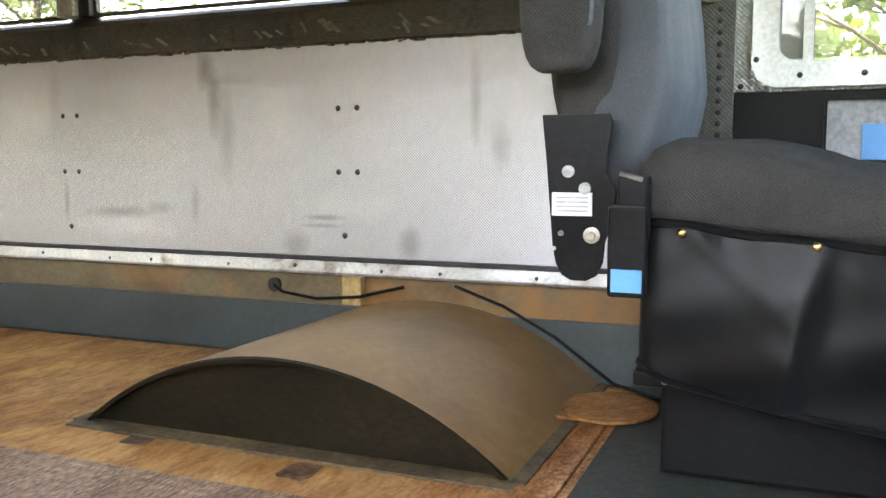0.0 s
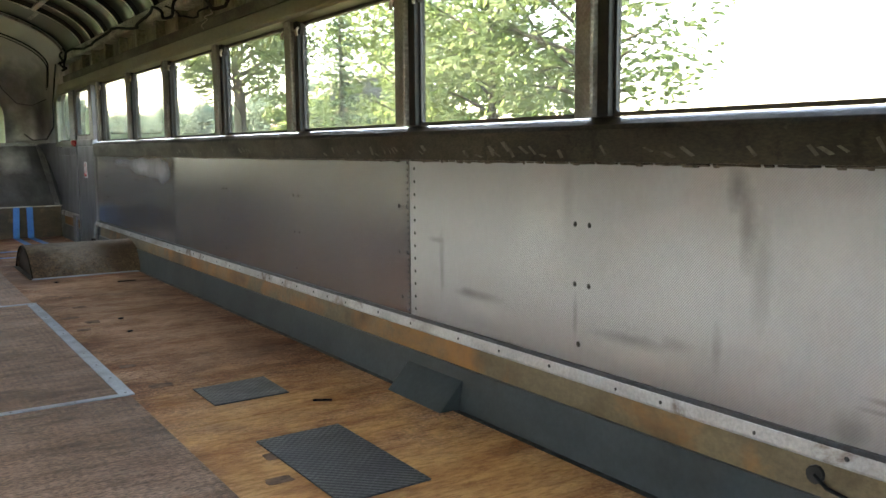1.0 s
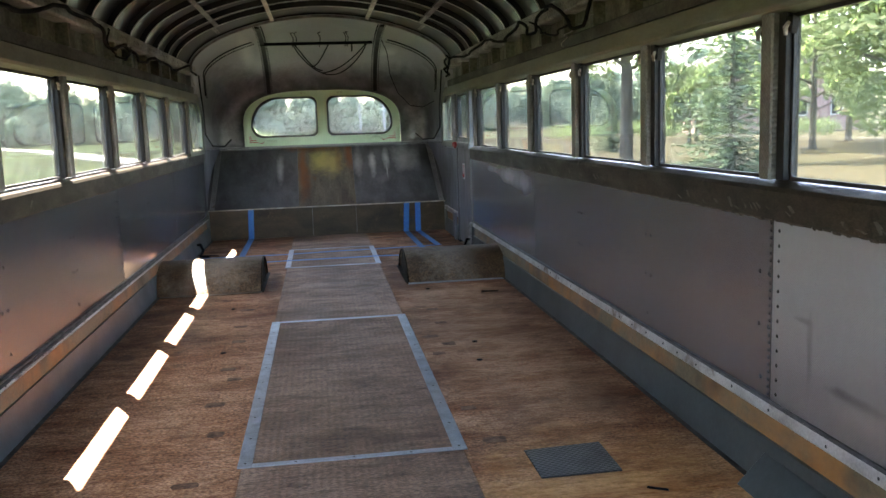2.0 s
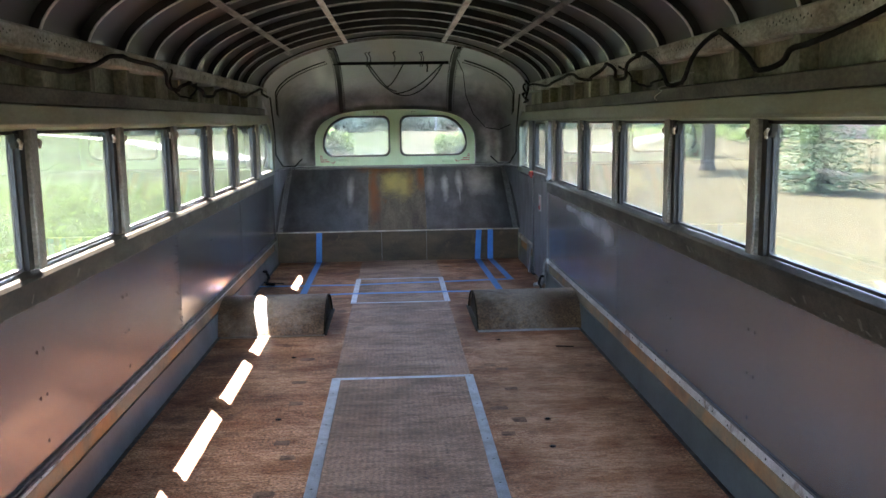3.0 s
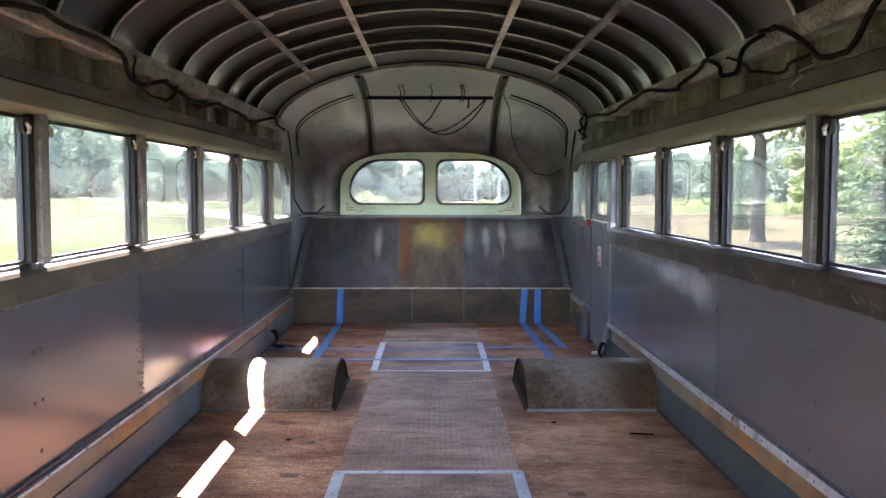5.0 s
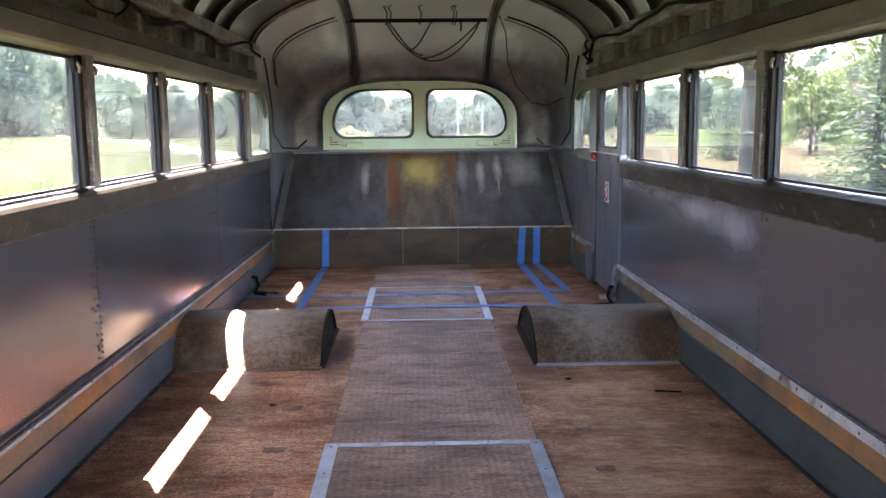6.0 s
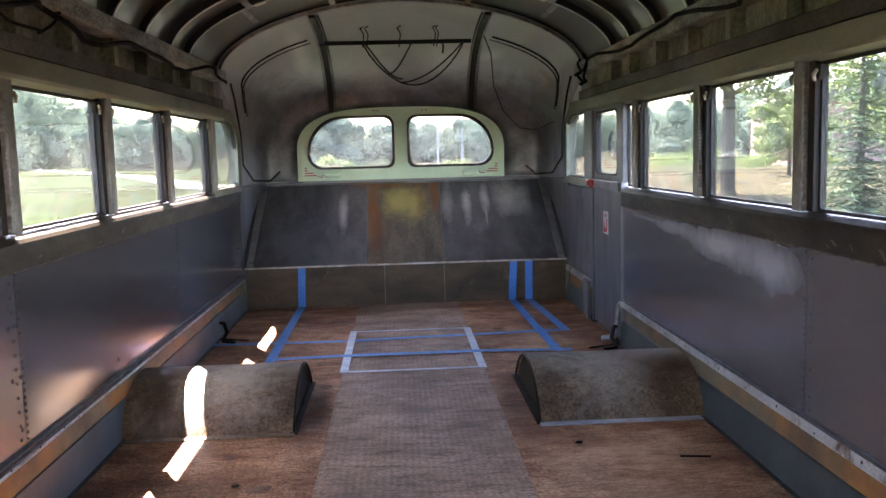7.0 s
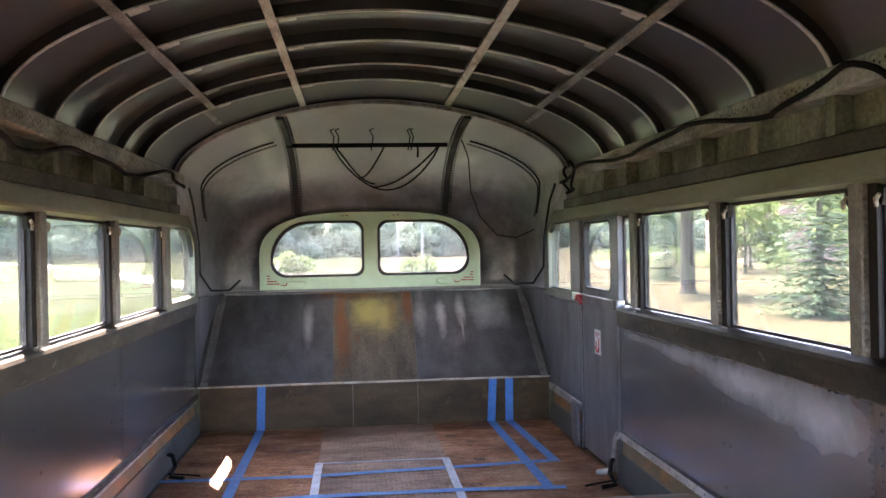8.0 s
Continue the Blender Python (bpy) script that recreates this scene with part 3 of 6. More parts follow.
# ---- mesh tools ----
class Shape:
    """Gathers vertices and faces of one part."""

    def __init__(self):
        self.v, self.f, self.m = [], [], []

    def add(self, verts, faces, slot=0):
        o = len(self.v)
        self.v += [tuple(p) for p in verts]
        self.f += [tuple(o + i for i in f) for f in faces]
        self.m += [slot] * len(faces)
        return self

    def box(self, x0, x1, y0, y1, z0, z1, slot=0):
        x0, x1 = sorted((x0, x1))
        y0, y1 = sorted((y0, y1))
        z0, z1 = sorted((z0, z1))
        p = [(x, y, z) for z in (z0, z1) for y in (y0, y1) for x in (x0, x1)]
        return self.add(p, [(0, 2, 3, 1), (4, 5, 7, 6), (0, 1, 5, 4), (2, 6, 7, 3), (0, 4, 6, 2), (1, 3, 7, 5)], slot)

    def prism(self, outline, a, b, axis, slot=0):
        """A closed outline of pairs, pushed from a to b along the axis."""
        k = len(outline)
        put = {"x": lambda u, w, d: (d, u, w), "y": lambda u, w, d: (u, d, w), "z": lambda u, w, d: (u, w, d)}[axis]
        p = [put(u, w, a) for u, w in outline] + [put(u, w, b) for u, w in outline]
        f = [tuple(range(k)), tuple(range(2 * k - 1, k - 1, -1))]
        f += [(i, k + i, k + (i + 1) % k, (i + 1) % k) for i in range(k)]
        return self.add(p, f, slot)

    def sweep(self, path, section, slot=0, closed=True):
        """A closed section of offsets given at every path point as lists of 3D points."""
        k = len(section[0])
        p = [q for ring in section for q in ring]
        f = []
        for i in range(len(section) - 1):
            for j in range(k if closed else k - 1):
                a, b = i * k + j, i * k + (j + 1) % k
                f.append((a, b, b + k, a + k))
        if closed:
            f += [tuple(range(k - 1, -1, -1)), tuple((len(section) - 1) * k + j for j in range(k))]
        return self.add(p, f, slot)

    def tube(self, pts, r, sides=7, slot=0):
        pts = [Vector(p) for p in pts]
        rs = r if isinstance(r, (list, tuple)) else [r] * len(pts)
        rings = []
        for i, p in enumerate(pts):
            d = (pts[min(i + 1, len(pts) - 1)] - pts[max(i - 1, 0)]).normalized()
            u = d.cross(Vector((0.31, 0.17, 0.93))).normalized()
            w = d.cross(u)
            rings.append([tuple(p + rs[i] * (math.cos(a) * u + math.sin(a) * w)) for a in (2 * math.pi * j / sides for j in range(sides))])
        return self.sweep(pts, rings, slot)

    def blob(self, c, size, power=0.5, nu=24, nv=14, bend=None):
        """A cushion: a ball with squared sides; bend moves its points."""
        def sp(a, e):
            return math.copysign(abs(a) ** e, a)
        p = []
        for i in range(nv + 1):
            b = -math.pi / 2 + math.pi * i / nv
            for j in range(nu):
                a = 2 * math.pi * j / nu
                q = (sp(math.cos(b), power) * sp(math.cos(a), power), sp(math.cos(b), power) * sp(math.sin(a), power), sp(math.sin(b), power))
                q = Vector((c[0] + q[0] * size[0] / 2, c[1] + q[1] * size[1] / 2, c[2] + q[2] * size[2] / 2))
                p.append(bend(q) if bend else q)
        f = [(i * nu + j, i * nu + (j + 1) % nu, (i + 1) * nu + (j + 1) % nu, (i + 1) * nu + j) for i in range(nv) for j in range(nu)]
        return self.add(p, f)

    def rivet(self, c, axis, r=0.005, h=0.003):
        c, axis = Vector(c), Vector(axis)
        u = axis.orthogonal().normalized()
        w = axis.cross(u)
        ring = [c + r * (math.cos(a) * u + math.sin(a) * w) for a in (math.pi * j / 3 for j in range(6))]
        return self.add([*ring, c + axis * h], [(j, (j + 1) % 6, 6) for j in range(6)])


def mesh_of(name, shape, mats, bevel=0.0, smooth=None):
    me = bpy.data.meshes.new(name)
    me.from_pydata(shape.v, [], shape.f)
    for m in mats if isinstance(mats, (list, tuple)) else [mats]:
        me.materials.append(m)
    me.polygons.foreach_set("material_index", shape.m)
    bm = bmesh.new()
    bm.from_mesh(me)
    bmesh.ops.remove_doubles(bm, verts=bm.verts, dist=1e-5)
    bmesh.ops.recalc_face_normals(bm, faces=bm.faces)
    if bevel:
        sharp = [e for e in bm.edges if len(e.link_faces) == 2 and e.calc_face_angle(0) > 0.6]
        bmesh.ops.bevel(bm, geom=sharp, offset=bevel, segments=2, affect="EDGES", profile=0.6)
    bm.to_mesh(me)
    bm.free()
    if smooth is not None:
        me.polygons.foreach_set("use_smooth", [True] * len(me.polygons))
        me.set_sharp_from_angle(angle=radians(smooth))
    return me


def thing(name, at, label, category, group="", kind=""):
    ob = new(name)
    ob.location = at
    ob.empty_display_size = 0.05
    return tagged(ob, label, category, group, kind)


def solid(name, shape, mats, label, category, group="", kind="", bevel=0.0, smooth=None):
    return tagged(new(name, mesh_of(name, shape, mats, bevel, smooth)), label, category, group, kind)


def part(name, shape, mats, parent, label="", bevel=0.0, smooth=None, kind=""):
    data = shape if isinstance(shape, bpy.types.Mesh) else mesh_of(name, shape, mats, bevel, smooth)
    ob = new(name, data)
    ob.parent = parent
    ob.matrix_parent_inverse = Matrix.Translation(-parent.location) if parent.parent is None else Matrix()
    return tagged(ob, label, kind=kind)


def rounded(y0, y1, z0, z1, r, n=6):
    """The outline of a rectangle with round corners; r: one radius or four from the lower near corner on."""
    r = r if isinstance(r, (list, tuple)) else [r] * 4
    out = []
    for (cy, cz, a0), q in zip(((y0, z0, 180), (y1, z0, 270), (y1, z1, 0), (y0, z1, 90)), r):
        oy, oz = cy + (q if cy == y0 else -q), cz + (q if cz == z0 else -q)
        out += [(oy + q * math.cos(radians(a0 + 90 * i / n)), oz + q * math.sin(radians(a0 + 90 * i / n))) for i in range(n + 1)]
    return out


def ring_shape(outer, inner, a, b, axis="x", slot=0):
    """A frame between two outlines of equal count, from a to b along the axis."""
    s = Shape()
    k = len(outer)
    put = {"x": lambda u, w, d: (d, u, w), "y": lambda u, w, d: (u, d, w), "z": lambda u, w, d: (u, w, d)}[axis]
    p = [put(u, w, d) for d in (a, b) for o in (outer, inner) for u, w in o]
    f = []
    for i in range(k):
        j = (i + 1) % k
        f += [(i, j, k + j, k + i), (2 * k + i, 3 * k + i, 3 * k + j, 2 * k + j), (i, 2 * k + i, 2 * k + j, j), (k + i, k + j, 3 * k + j, 3 * k + i)]
    return s.add(p, f, slot)


# ---- sizes of the bus ----
W, SILL, TOP = 1.14, 0.85, 1.272
RAIL_Z, APEX = 1.565, 1.955
FRONT, REAR = -6.3, 3.5
POSTS_R = [-5.19, -4.335, -3.49, -2.645, -1.775, -0.9, -0.035, 0.82]
POSTS_L = [-4.32, -3.46, -2.6, -1.74, -0.883, -0.027, 0.81, 1.66, 2.595]
BOWS = [1.747 - 0.4235 * k for k in range(18, -1, -1)] + [2.1]


def roof_xz(a, grow=0.0):
    """A point of the roof's section; a from 0 (one rail) to pi (the other)."""
    c, s = math.cos(a), max(math.sin(a), 0.0)
    return (1.102 + grow * 0.8) * math.copysign(abs(c) ** 1.11, c), RAIL_Z + (APEX - RAIL_Z + grow) * s ** 1.11


# ---- floor ----
floor = solid("floor", Shape().box(-0.4, W + 0.05, FRONT, 3.6, -0.06, -0.018).box(-W - 0.05, -0.4, -4.85, 3.6, -0.06, -0.018), RUST,
              "steel floor pan under worn plywood sheets", "floor", kind="structure")
SEAMS = [-4.98, -2.64, -0.22, 2.2, 3.5]
for sx in (-1, 1):
    for a, b in zip(SEAMS[:-1], SEAMS[1:]):
        part("plywood_sheet", Shape().box(sx * 0.3465, sx * 1.118, a + 0.0015, b - 0.0015, -0.018, 0), PLY, floor, bevel=0.001)
part("plywood_sheet", Shape().box(-0.39, 1.118, FRONT + 0.05, -4.983, -0.018, 0), PLY, floor, bevel=0.001)
for a, b in ((-4.98, -2.24), (-2.238, -0.2), (-0.198, 1.58), (1.582, 2.56), (2.562, 3.48)):
    part("aisle_sheet", Shape().box(-0.345, 0.345, a, b, -0.018, 0.0025), AISLE, floor, bevel=0.001)
part("cockpit_mat", Shape().box(-0.385, 1.1, FRONT + 0.06, -5.0, 0.0005, 0.008), FLOORMAT, floor, "dark grey rubber cockpit mat", bevel=0.002)


def hatch(y0, y1, side, end):
    h = thing("floor_hatch_frame", (0, (y0 + y1) / 2, 0), "aluminium strip frame screwed round a floor hatch", "floor frame", "floor hatch frames")
    x = 0.358
    for sx in (-1, 1):
        part("side_strip", Shape().box(sx * (x - side), sx * x, y0, y1, 0.0027, 0.0067), STRIP, h, bevel=0.001)
    for yy, s in ((y0, 1), (y1, -1)):
        part("end_strip", Shape().box(-x + side + 0.001, x - side - 0.001, yy, yy + s * end, 0.0027, 0.0063), STRIP, h, bevel=0.001)
    screw = Shape()
    for sx in (-1, 1):
        k = int((y1 - y0) / 0.22)
        for i in range(k + 1):
            screw.rivet((sx * (x - side / 2), y0 + 0.03 + (y1 - y0 - 0.06) * i / k, 0.0066), (0, 0, 1), 0.0055, 0.001)
    for yy in (y0 + end / 2, y1 - end / 2):
        for xx in (-0.18, 0, 0.18):
            screw.rivet((xx, yy, 0.0062), (0, 0, 1), 0.005, 0.001)
    part("screws", screw, RIVET, h)
    return h


hatch(-2.22, -0.215, 0.044, 0.026)
hatch(1.595, 2.56, 0.04, 0.017)

# ---- side walls ----
def side_wall(s, posts, name, label, panels):
    skin = Shape()
    low_end = REAR + 0.05
    front_low = -4.85 if s < 0 else FRONT
    if s > 0:
        skin.box(s * 1.17, s * 1.2, FRONT, -6.05, -0.5, SILL).box(s * 1.17, s * 1.2, -6.05, -5.3, -0.5, 0.62).box(s * 1.17, s * 1.2, -5.3, low_end, -0.5, SILL)
    else:
        skin.box(s * 1.17, s * 1.2, front_low, low_end, -0.5, SILL)
    skin.box(s * 1.17, s * 1.2, FRONT, 2.86, TOP, 1.62)
    skin.box(s * 1.16, s * 1.2, 2.86, REAR + 0.1, 1.3, 1.66)
    skin.box(s * 1.16, s * 1.2, 3.47, REAR + 0.1, SILL, 1.3)
    if s < 0:
        skin.box(s * 1.17, s * 1.2, FRONT, -5.8, -0.5, TOP)
        skin.box(s * 1.174, s * 1.2, -5.8, -5.42, -0.5, TOP)
        skin.box(s * 1.174, s * 1.2, -5.42, -4.85, -0.5, 0.1)
        skin.box(s * 1.172, s * 1.2, -5.0, -4.85, -0.5, TOP)
    else:
        skin.box(s * 1.172, s * 1.2, FRONT, -6.05, SILL, TOP)
    wall = solid(name, skin, BODY, label, "wall", kind="structure")
    # sheet panels
    for a, b in panels:
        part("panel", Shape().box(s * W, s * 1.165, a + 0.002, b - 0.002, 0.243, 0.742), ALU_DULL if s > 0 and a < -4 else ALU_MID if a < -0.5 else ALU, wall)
    a0, b0 = panels[0][0], panels[-1][1]
    part("window_band", Shape().prism([(s * 1.165, 0.744), (s * 1.131, 0.744), (s * 1.127, 0.82), (s * 1.133, 0.832), (s * 1.17, SILL)], a0, b0, "y"), BAND, wall,
         "scuffed brown painted band under the windows", bevel=0.002)
    fuzz = Shape()
    rnd = random.Random(7 if s > 0 else 8)
    y = a0
    while y < b0:
        step = rnd.uniform(0.006, 0.03)
        h = rnd.choice((0.0015, 0.002, 0.003, 0.003, 0.0055))
        fuzz.prism([(s * 1.139, 0.741 - h), (s * (1.136 - rnd.random() * 0.003), 0.742), (s * 1.137, 0.7425 + h * 0.6), (s * 1.142, 0.741)], y, min(y + step, b0), "y")
        y += step + (rnd.random() < 0.15) * 0.01
    part("torn_edge", fuzz, FUZZ, wall, "ragged strip of torn glue and fibre", kind="stuff")
    part("trim_strip", Shape().box(s * 1.134, s * 1.16, a0, b0, 0.231 if s > 0 else 0.2105, 0.2425), DARK_TRIM, wall, "dark rubber trim strip", bevel=0.002)
    if s < 0:
        for z in (0.219, 0.235):
            part("trim_bead", Shape().tube([(s * 1.134, a0, z), (s * 1.134, b0, z)], 0.0065, 8), DARK_TRIM, wall, "dark rubber bead", smooth=60)
    part("lower_rail", Shape().prism([(s * 1.165, 0.2), (s * 1.134, 0.198), (s * 1.131, 0.204), (s * 1.135, 0.231 if s > 0 else 0.21), (s * 1.165, 0.231 if s > 0 else 0.21)], a0, b0, "y"), RAIL, wall,
         "scratched bare metal rail", bevel=0.0015)
    part("rust_band", Shape().prism([(s * 1.168, 0.12), (s * 1.146, 0.12), (s * 1.152, 0.199), (s * 1.168, 0.199)], a0, b0, "y"), RUST, wall,
         "rusty tan steel band")
    part("floor_cove", Shape().prism([(s * 1.168, -0.02), (s * 1.119, -0.02), (s * 1.119, 0.004), (s * 1.137, 0.125), (s * 1.168, 0.125)], a0, b0, "y"), BLUEGREY, wall,
         "blue-grey painted steel cove")
    part("floor_gap", Shape().box(s * 1.1, s * 1.1185, a0, b0, 0.0002, 0.0016), GASKET, wall, "dark gap between plywood and cove")
    # riveted seams and screws
    rv = Shape()
    for a, b in panels[1:]:
        for i in range(24):
            rv.rivet((s * W, a + 0.012, 0.255 + i * 0.0208), (-s, 0, 0), 0.006, 0.004)
        for i in range(12):
            rv.rivet((s * W, a - 0.03, 0.265 + i * 0.041), (-s, 0, 0), 0.006, 0.004)
    yy = a0 + 0.1
    while yy < b0:
        rv.rivet((s * 1.133, yy, 0.214 + rnd.uniform(-0.004, 0.004)), (-s, 0, 0), 0.006, 0.003)
        yy += rnd.uniform(0.1, 0.28)
    part("rivets", rv, RIVET, wall, kind="stuff")
    bolts = Shape()
    yy = -3.457 + 0.85 * -2
    k = 0
    while yy < b0:
        if yy > a0:
            for dz in (0.592, 0.443):
                for dy in (0, 0.05):
                    bolts.rivet((s * W, yy - dy + 0.03, dz), (-s, 0, 0), 0.0075, 0.003)
            bolts.rivet((s * W, yy + 0.015, 0.293), (-s, 0, 0), 0.008, 0.003)
        yy += 0.85
    part("bolt_holes", bolts, GASKET, wall, kind="stuff")
    # header, recess and rail over the windows
    part("header_rail", Shape().prism([(s * 1.165, TOP), (s * 1.105, TOP + 0.012), (s * 1.095, TOP + 0.022), (s * 1.095, 1.352), (s * 1.165, 1.358)], FRONT, 2.9, "y"), HEADER, wall,
         "grey-green painted window header", bevel=0.004)
    part("upper_header", Shape().prism([(s * 1.165, 1.358), (s * 1.1, 1.356), (s * 1.1, 1.405), (s * 1.106, 1.41), (s * 1.165, 1.41)], FRONT, 2.9, "y"), HEADER_DARK, wall,
         "dark upper edge of the header", bevel=0.002)
    part("inner_skin", Shape().box(s * 1.155, s * 1.168, FRONT, 2.9, 1.41, 1.53), RECESS, wall, "bare olive inner skin between ribs")
    part("roof_rail", Shape().prism([(s * 1.168, 1.512), (s * 1.083, 1.51), (s * 1.075, 1.517), (s * 1.075, 1.572), (s * 1.083, 1.58), (s * 1.168, 1.58)], FRONT, 2.9, "y"), RAILTOP, wall,
         "punched grey roof rail", bevel=0.002)
    dots = Shape()
    for i in range(420):
        if i % 21 < 14:
            dots.rivet((s * 1.075, 2.88 - i * 0.0208, 1.545 + 0.008 * (i % 2)), (-s, 0, 0), 0.004, 0.001)
    part("rail_holes", dots, GASKET, wall, kind="stuff")
    for y in BOWS:
        part("rib", Shape().box(s * 1.1, s * 1.154, y - 0.022, y + 0.022, 1.41, 1.511), RECESS, wall, bevel=0.003)
    for p in posts:
        part("post_core", Shape().box(s * 1.169, s * 1.174, p - 0.05, p + 0.045, SILL, TOP), CHANNEL, wall, "dark window post")
        part("pillar_cover", Shape().prism([(s * 1.168, p - 0.012), (s * 1.122, p - 0.012), (s * 1.118, p - 0.006), (s * 1.118, p + 0.044), (s * 1.122, p + 0.05), (s * 1.168, p + 0.05)],
                                           SILL + 0.001, TOP + 0.011, "z"), PILLAR, wall, "ridged metal pillar cover")
        part("sash_channel", Shape().box(s * 1.134, s * 1.168, p - 0.05, p - 0.013, SILL + 0.001, TOP + 0.008), CHANNEL, wall, "dark sash channel", bevel=0.003)
    return wall


def scrapes(parent, s, y0, y1, count, seed):
    rnd = random.Random(seed)
    sc = Shape()
    for _ in range(count):
        y, z = rnd.uniform(y0, y1), rnd.uniform(0.752, 0.77)
        h, w, sl = rnd.uniform(0.008, 0.032), rnd.uniform(0.004, 0.016), rnd.uniform(0.006, 0.03)
        x = s * (1.1305 - 0.0009)
        k = s * -0.0022
        sc.add([(x, y, z), (x, y - w, z + 0.003), (x + k, y - w * 0.7 + sl, z + h), (x + k, y + sl + w * 0.4, z + h * 0.9)], [(0, 1, 2, 3)])
    part("paint_scrape", sc, SCRAPE, parent, "pale scraped streaks in the band paint", kind="stuff")


wall_left = side_wall(-1, POSTS_L, "wall_left", "riveted embossed-aluminium side wall with a long window row",
                      [(-4.84, -2.6), (-2.6, -0.02), (-0.02, 1.775), (1.775, REAR)])
wall_right = side_wall(1, [*POSTS_R, 1.705], "wall_right", "riveted embossed-aluminium side wall with a long window row",
                       [(-5.04, -2.645), (-2.645, -0.05), (-0.05, 2.0)])

scrapes(wall_right, 1, -4.6, -2.5, 34, 3)
scrapes(wall_right, 1, -2.5, 1.8, 26, 4)
scrapes(wall_left, -1, -2.5, 3.0, 16, 5)
window_count = 0


def bus_window(s, y0, y1, latches=True, corner=0.012, top=TOP, x=1.158, wall_frame=SASH, bottom=SILL):
    """A window with a metal sash, a pane and two latches."""
    global window_count
    window_count += 1
    w = thing("window_%d" % window_count, (s * 1.16, (y0 + y1) / 2, bottom), "dusty side window in a worn metal sash", "window", kind="structure")
    out = rounded(y0, y1, bottom, top + 0.012, 0.004)
    k = 0.007
    part("sash", ring_shape(out, rounded(y0 + k, y1 - k, bottom + 0.01, top - 0.008, corner), s * (x - 0.006), s * (x + 0.005)), wall_frame, w)
    pane = part("pane", Shape().box(s * (x - 0.0015), s * (x + 0.0015), y0 + k * 0.7, y1 - k * 0.7, bottom + 0.008, top), GLASS, w)
    pane.visible_shadow = False
    if latches:
        for yy in (y0 + 0.018, y1 - 0.018):
            lt = part("latch", Shape().prism([(yy - 0.014, top - 0.006), (yy + 0.014, top - 0.006), (yy + 0.01, top - 0.04), (yy - 0.004, top - 0.05), (yy - 0.012, top - 0.03)], s * 1.132, s * 1.15, "x"), CHANNEL, w, "dark worn latch", bevel=0.002)
            part("latch_tab", Shape().tube([(s * 1.124, yy - 0.01, top - 0.022), (s * 1.122, yy + 0.004, top - 0.034), (s * 1.126, yy + 0.007, top - 0.052)], [0.005, 0.007, 0.005], 7), LATCH, lt, "rust-worn thumb tab", smooth=50)
    return w


def gap(posts):
    return [(a + 0.051, b - 0.051) for a, b in zip(posts[:-1], posts[1:])]


for y0, y1 in gap(POSTS_L):
    bus_window(-1, y0, y1)
for y0, y1 in gap([*POSTS_R, 1.705]):
    bus_window(1, y0, y1)
bus_window(1, 1.757, 1.944, False, 0.03)


def end_window(s, y0, y1, front):
    """The last side window, with a large round upper rear corner in a pressed surround."""
    global window_count
    window_count += 1
    w = thing("window_%d" % window_count, (s * 1.15, (y0 + y1) / 2, SILL), "end side window with a rounded upper corner", "window", kind="structure")
    out = rounded(front, y1 + 0.05, SILL - 0.03, 1.36, [0.01, 0.02, 0.26, 0.01], 8)
    inn = rounded(y0 + 0.02, y1, SILL + 0.015, 1.285, [0.03, 0.03, 0.23, 0.03], 8)
    inn2 = rounded(y0 + 0.03, y1 - 0.01, SILL + 0.025, 1.275, [0.03, 0.03, 0.22, 0.03], 8)
    part("surround", ring_shape(out, inn, s * 1.128, s * 1.2), HEADER, w, "worn pressed-metal surround", smooth=40)
    part("corner_skin", ring_shape(rounded(front, y1 + 0.12, SILL - 0.03, 1.4, 0.002, 8), inn, s * 1.168, s * 1.19), DOME, w)
    part("gasket", ring_shape(inn, inn2, s * 1.14, s * 1.165), GASKET, w, "black rubber gasket", smooth=40)
    p = part("pane", Shape().prism(inn2, s * 1.15, s * 1.153, "x"), GLASS, w)
    p.visible_shadow = False
    return w


end_window(-1, 2.735, 3.47, 2.65)
end_window(1, 2.86, 3.54, 2.845)

# ---- emergency door in the right wall ----
door = thing("door_1", (W, 2.34, 0), "closed grey metal emergency door with red handle", "door", kind="structure")
D0, D1 = 2.03, 2.66
part("door_panel", Shape().box(1.136, 1.168, D0, D1, 0.01, 0.815), DOOR, door, bevel=0.003)
part("door_rail", Shape().box(1.12, 1.168, D0, D1, 0.817, 0.868), DOOR, door, bevel=0.004)
part("window_frame", ring_shape(rounded(D0, D1, 0.87, 1.3, 0.004), rounded(D0 + 0.07, D1 - 0.06, 0.9, 1.265, 0.05), 1.138, 1.17), DOOR, door)
part("gasket", ring_shape(rounded(D0 + 0.07, D1 - 0.06, 0.9, 1.265, 0.05), rounded(D0 + 0.08, D1 - 0.07, 0.91, 1.255, 0.045), 1.134, 1.165), GASKET, door, "black rubber gasket")
dp = part("pane", Shape().box(1.15, 1.153, D0 + 0.07, D1 - 0.06, 0.9, 1.26), GLASS, door)
dp.visible_shadow = False
hd = Shape().blob((1.108, 2.62, 0.848), (0.05, 0.05, 0.04), 0.6)
hd.tube([(1.1, 2.62, 0.85), (1.092, 2.57, 0.84), (1.094, 2.52, 0.822)], [0.012, 0.01, 0.008], 8)
part("handle", hd, RED, door, "red painted lever handle", smooth=40)
st = part("sticker", Shape().box(1.1345, 1.136, 2.305, 2.415, 0.562, 0.692), WHITE, door, "white sticker with a red arrow")
arrow = Shape()
bend = [(2.36 + 0.026 * math.cos(q), 0.602 + 0.026 * math.sin(q)) for q in (math.pi * (1 + i / 8) for i in range(9))]
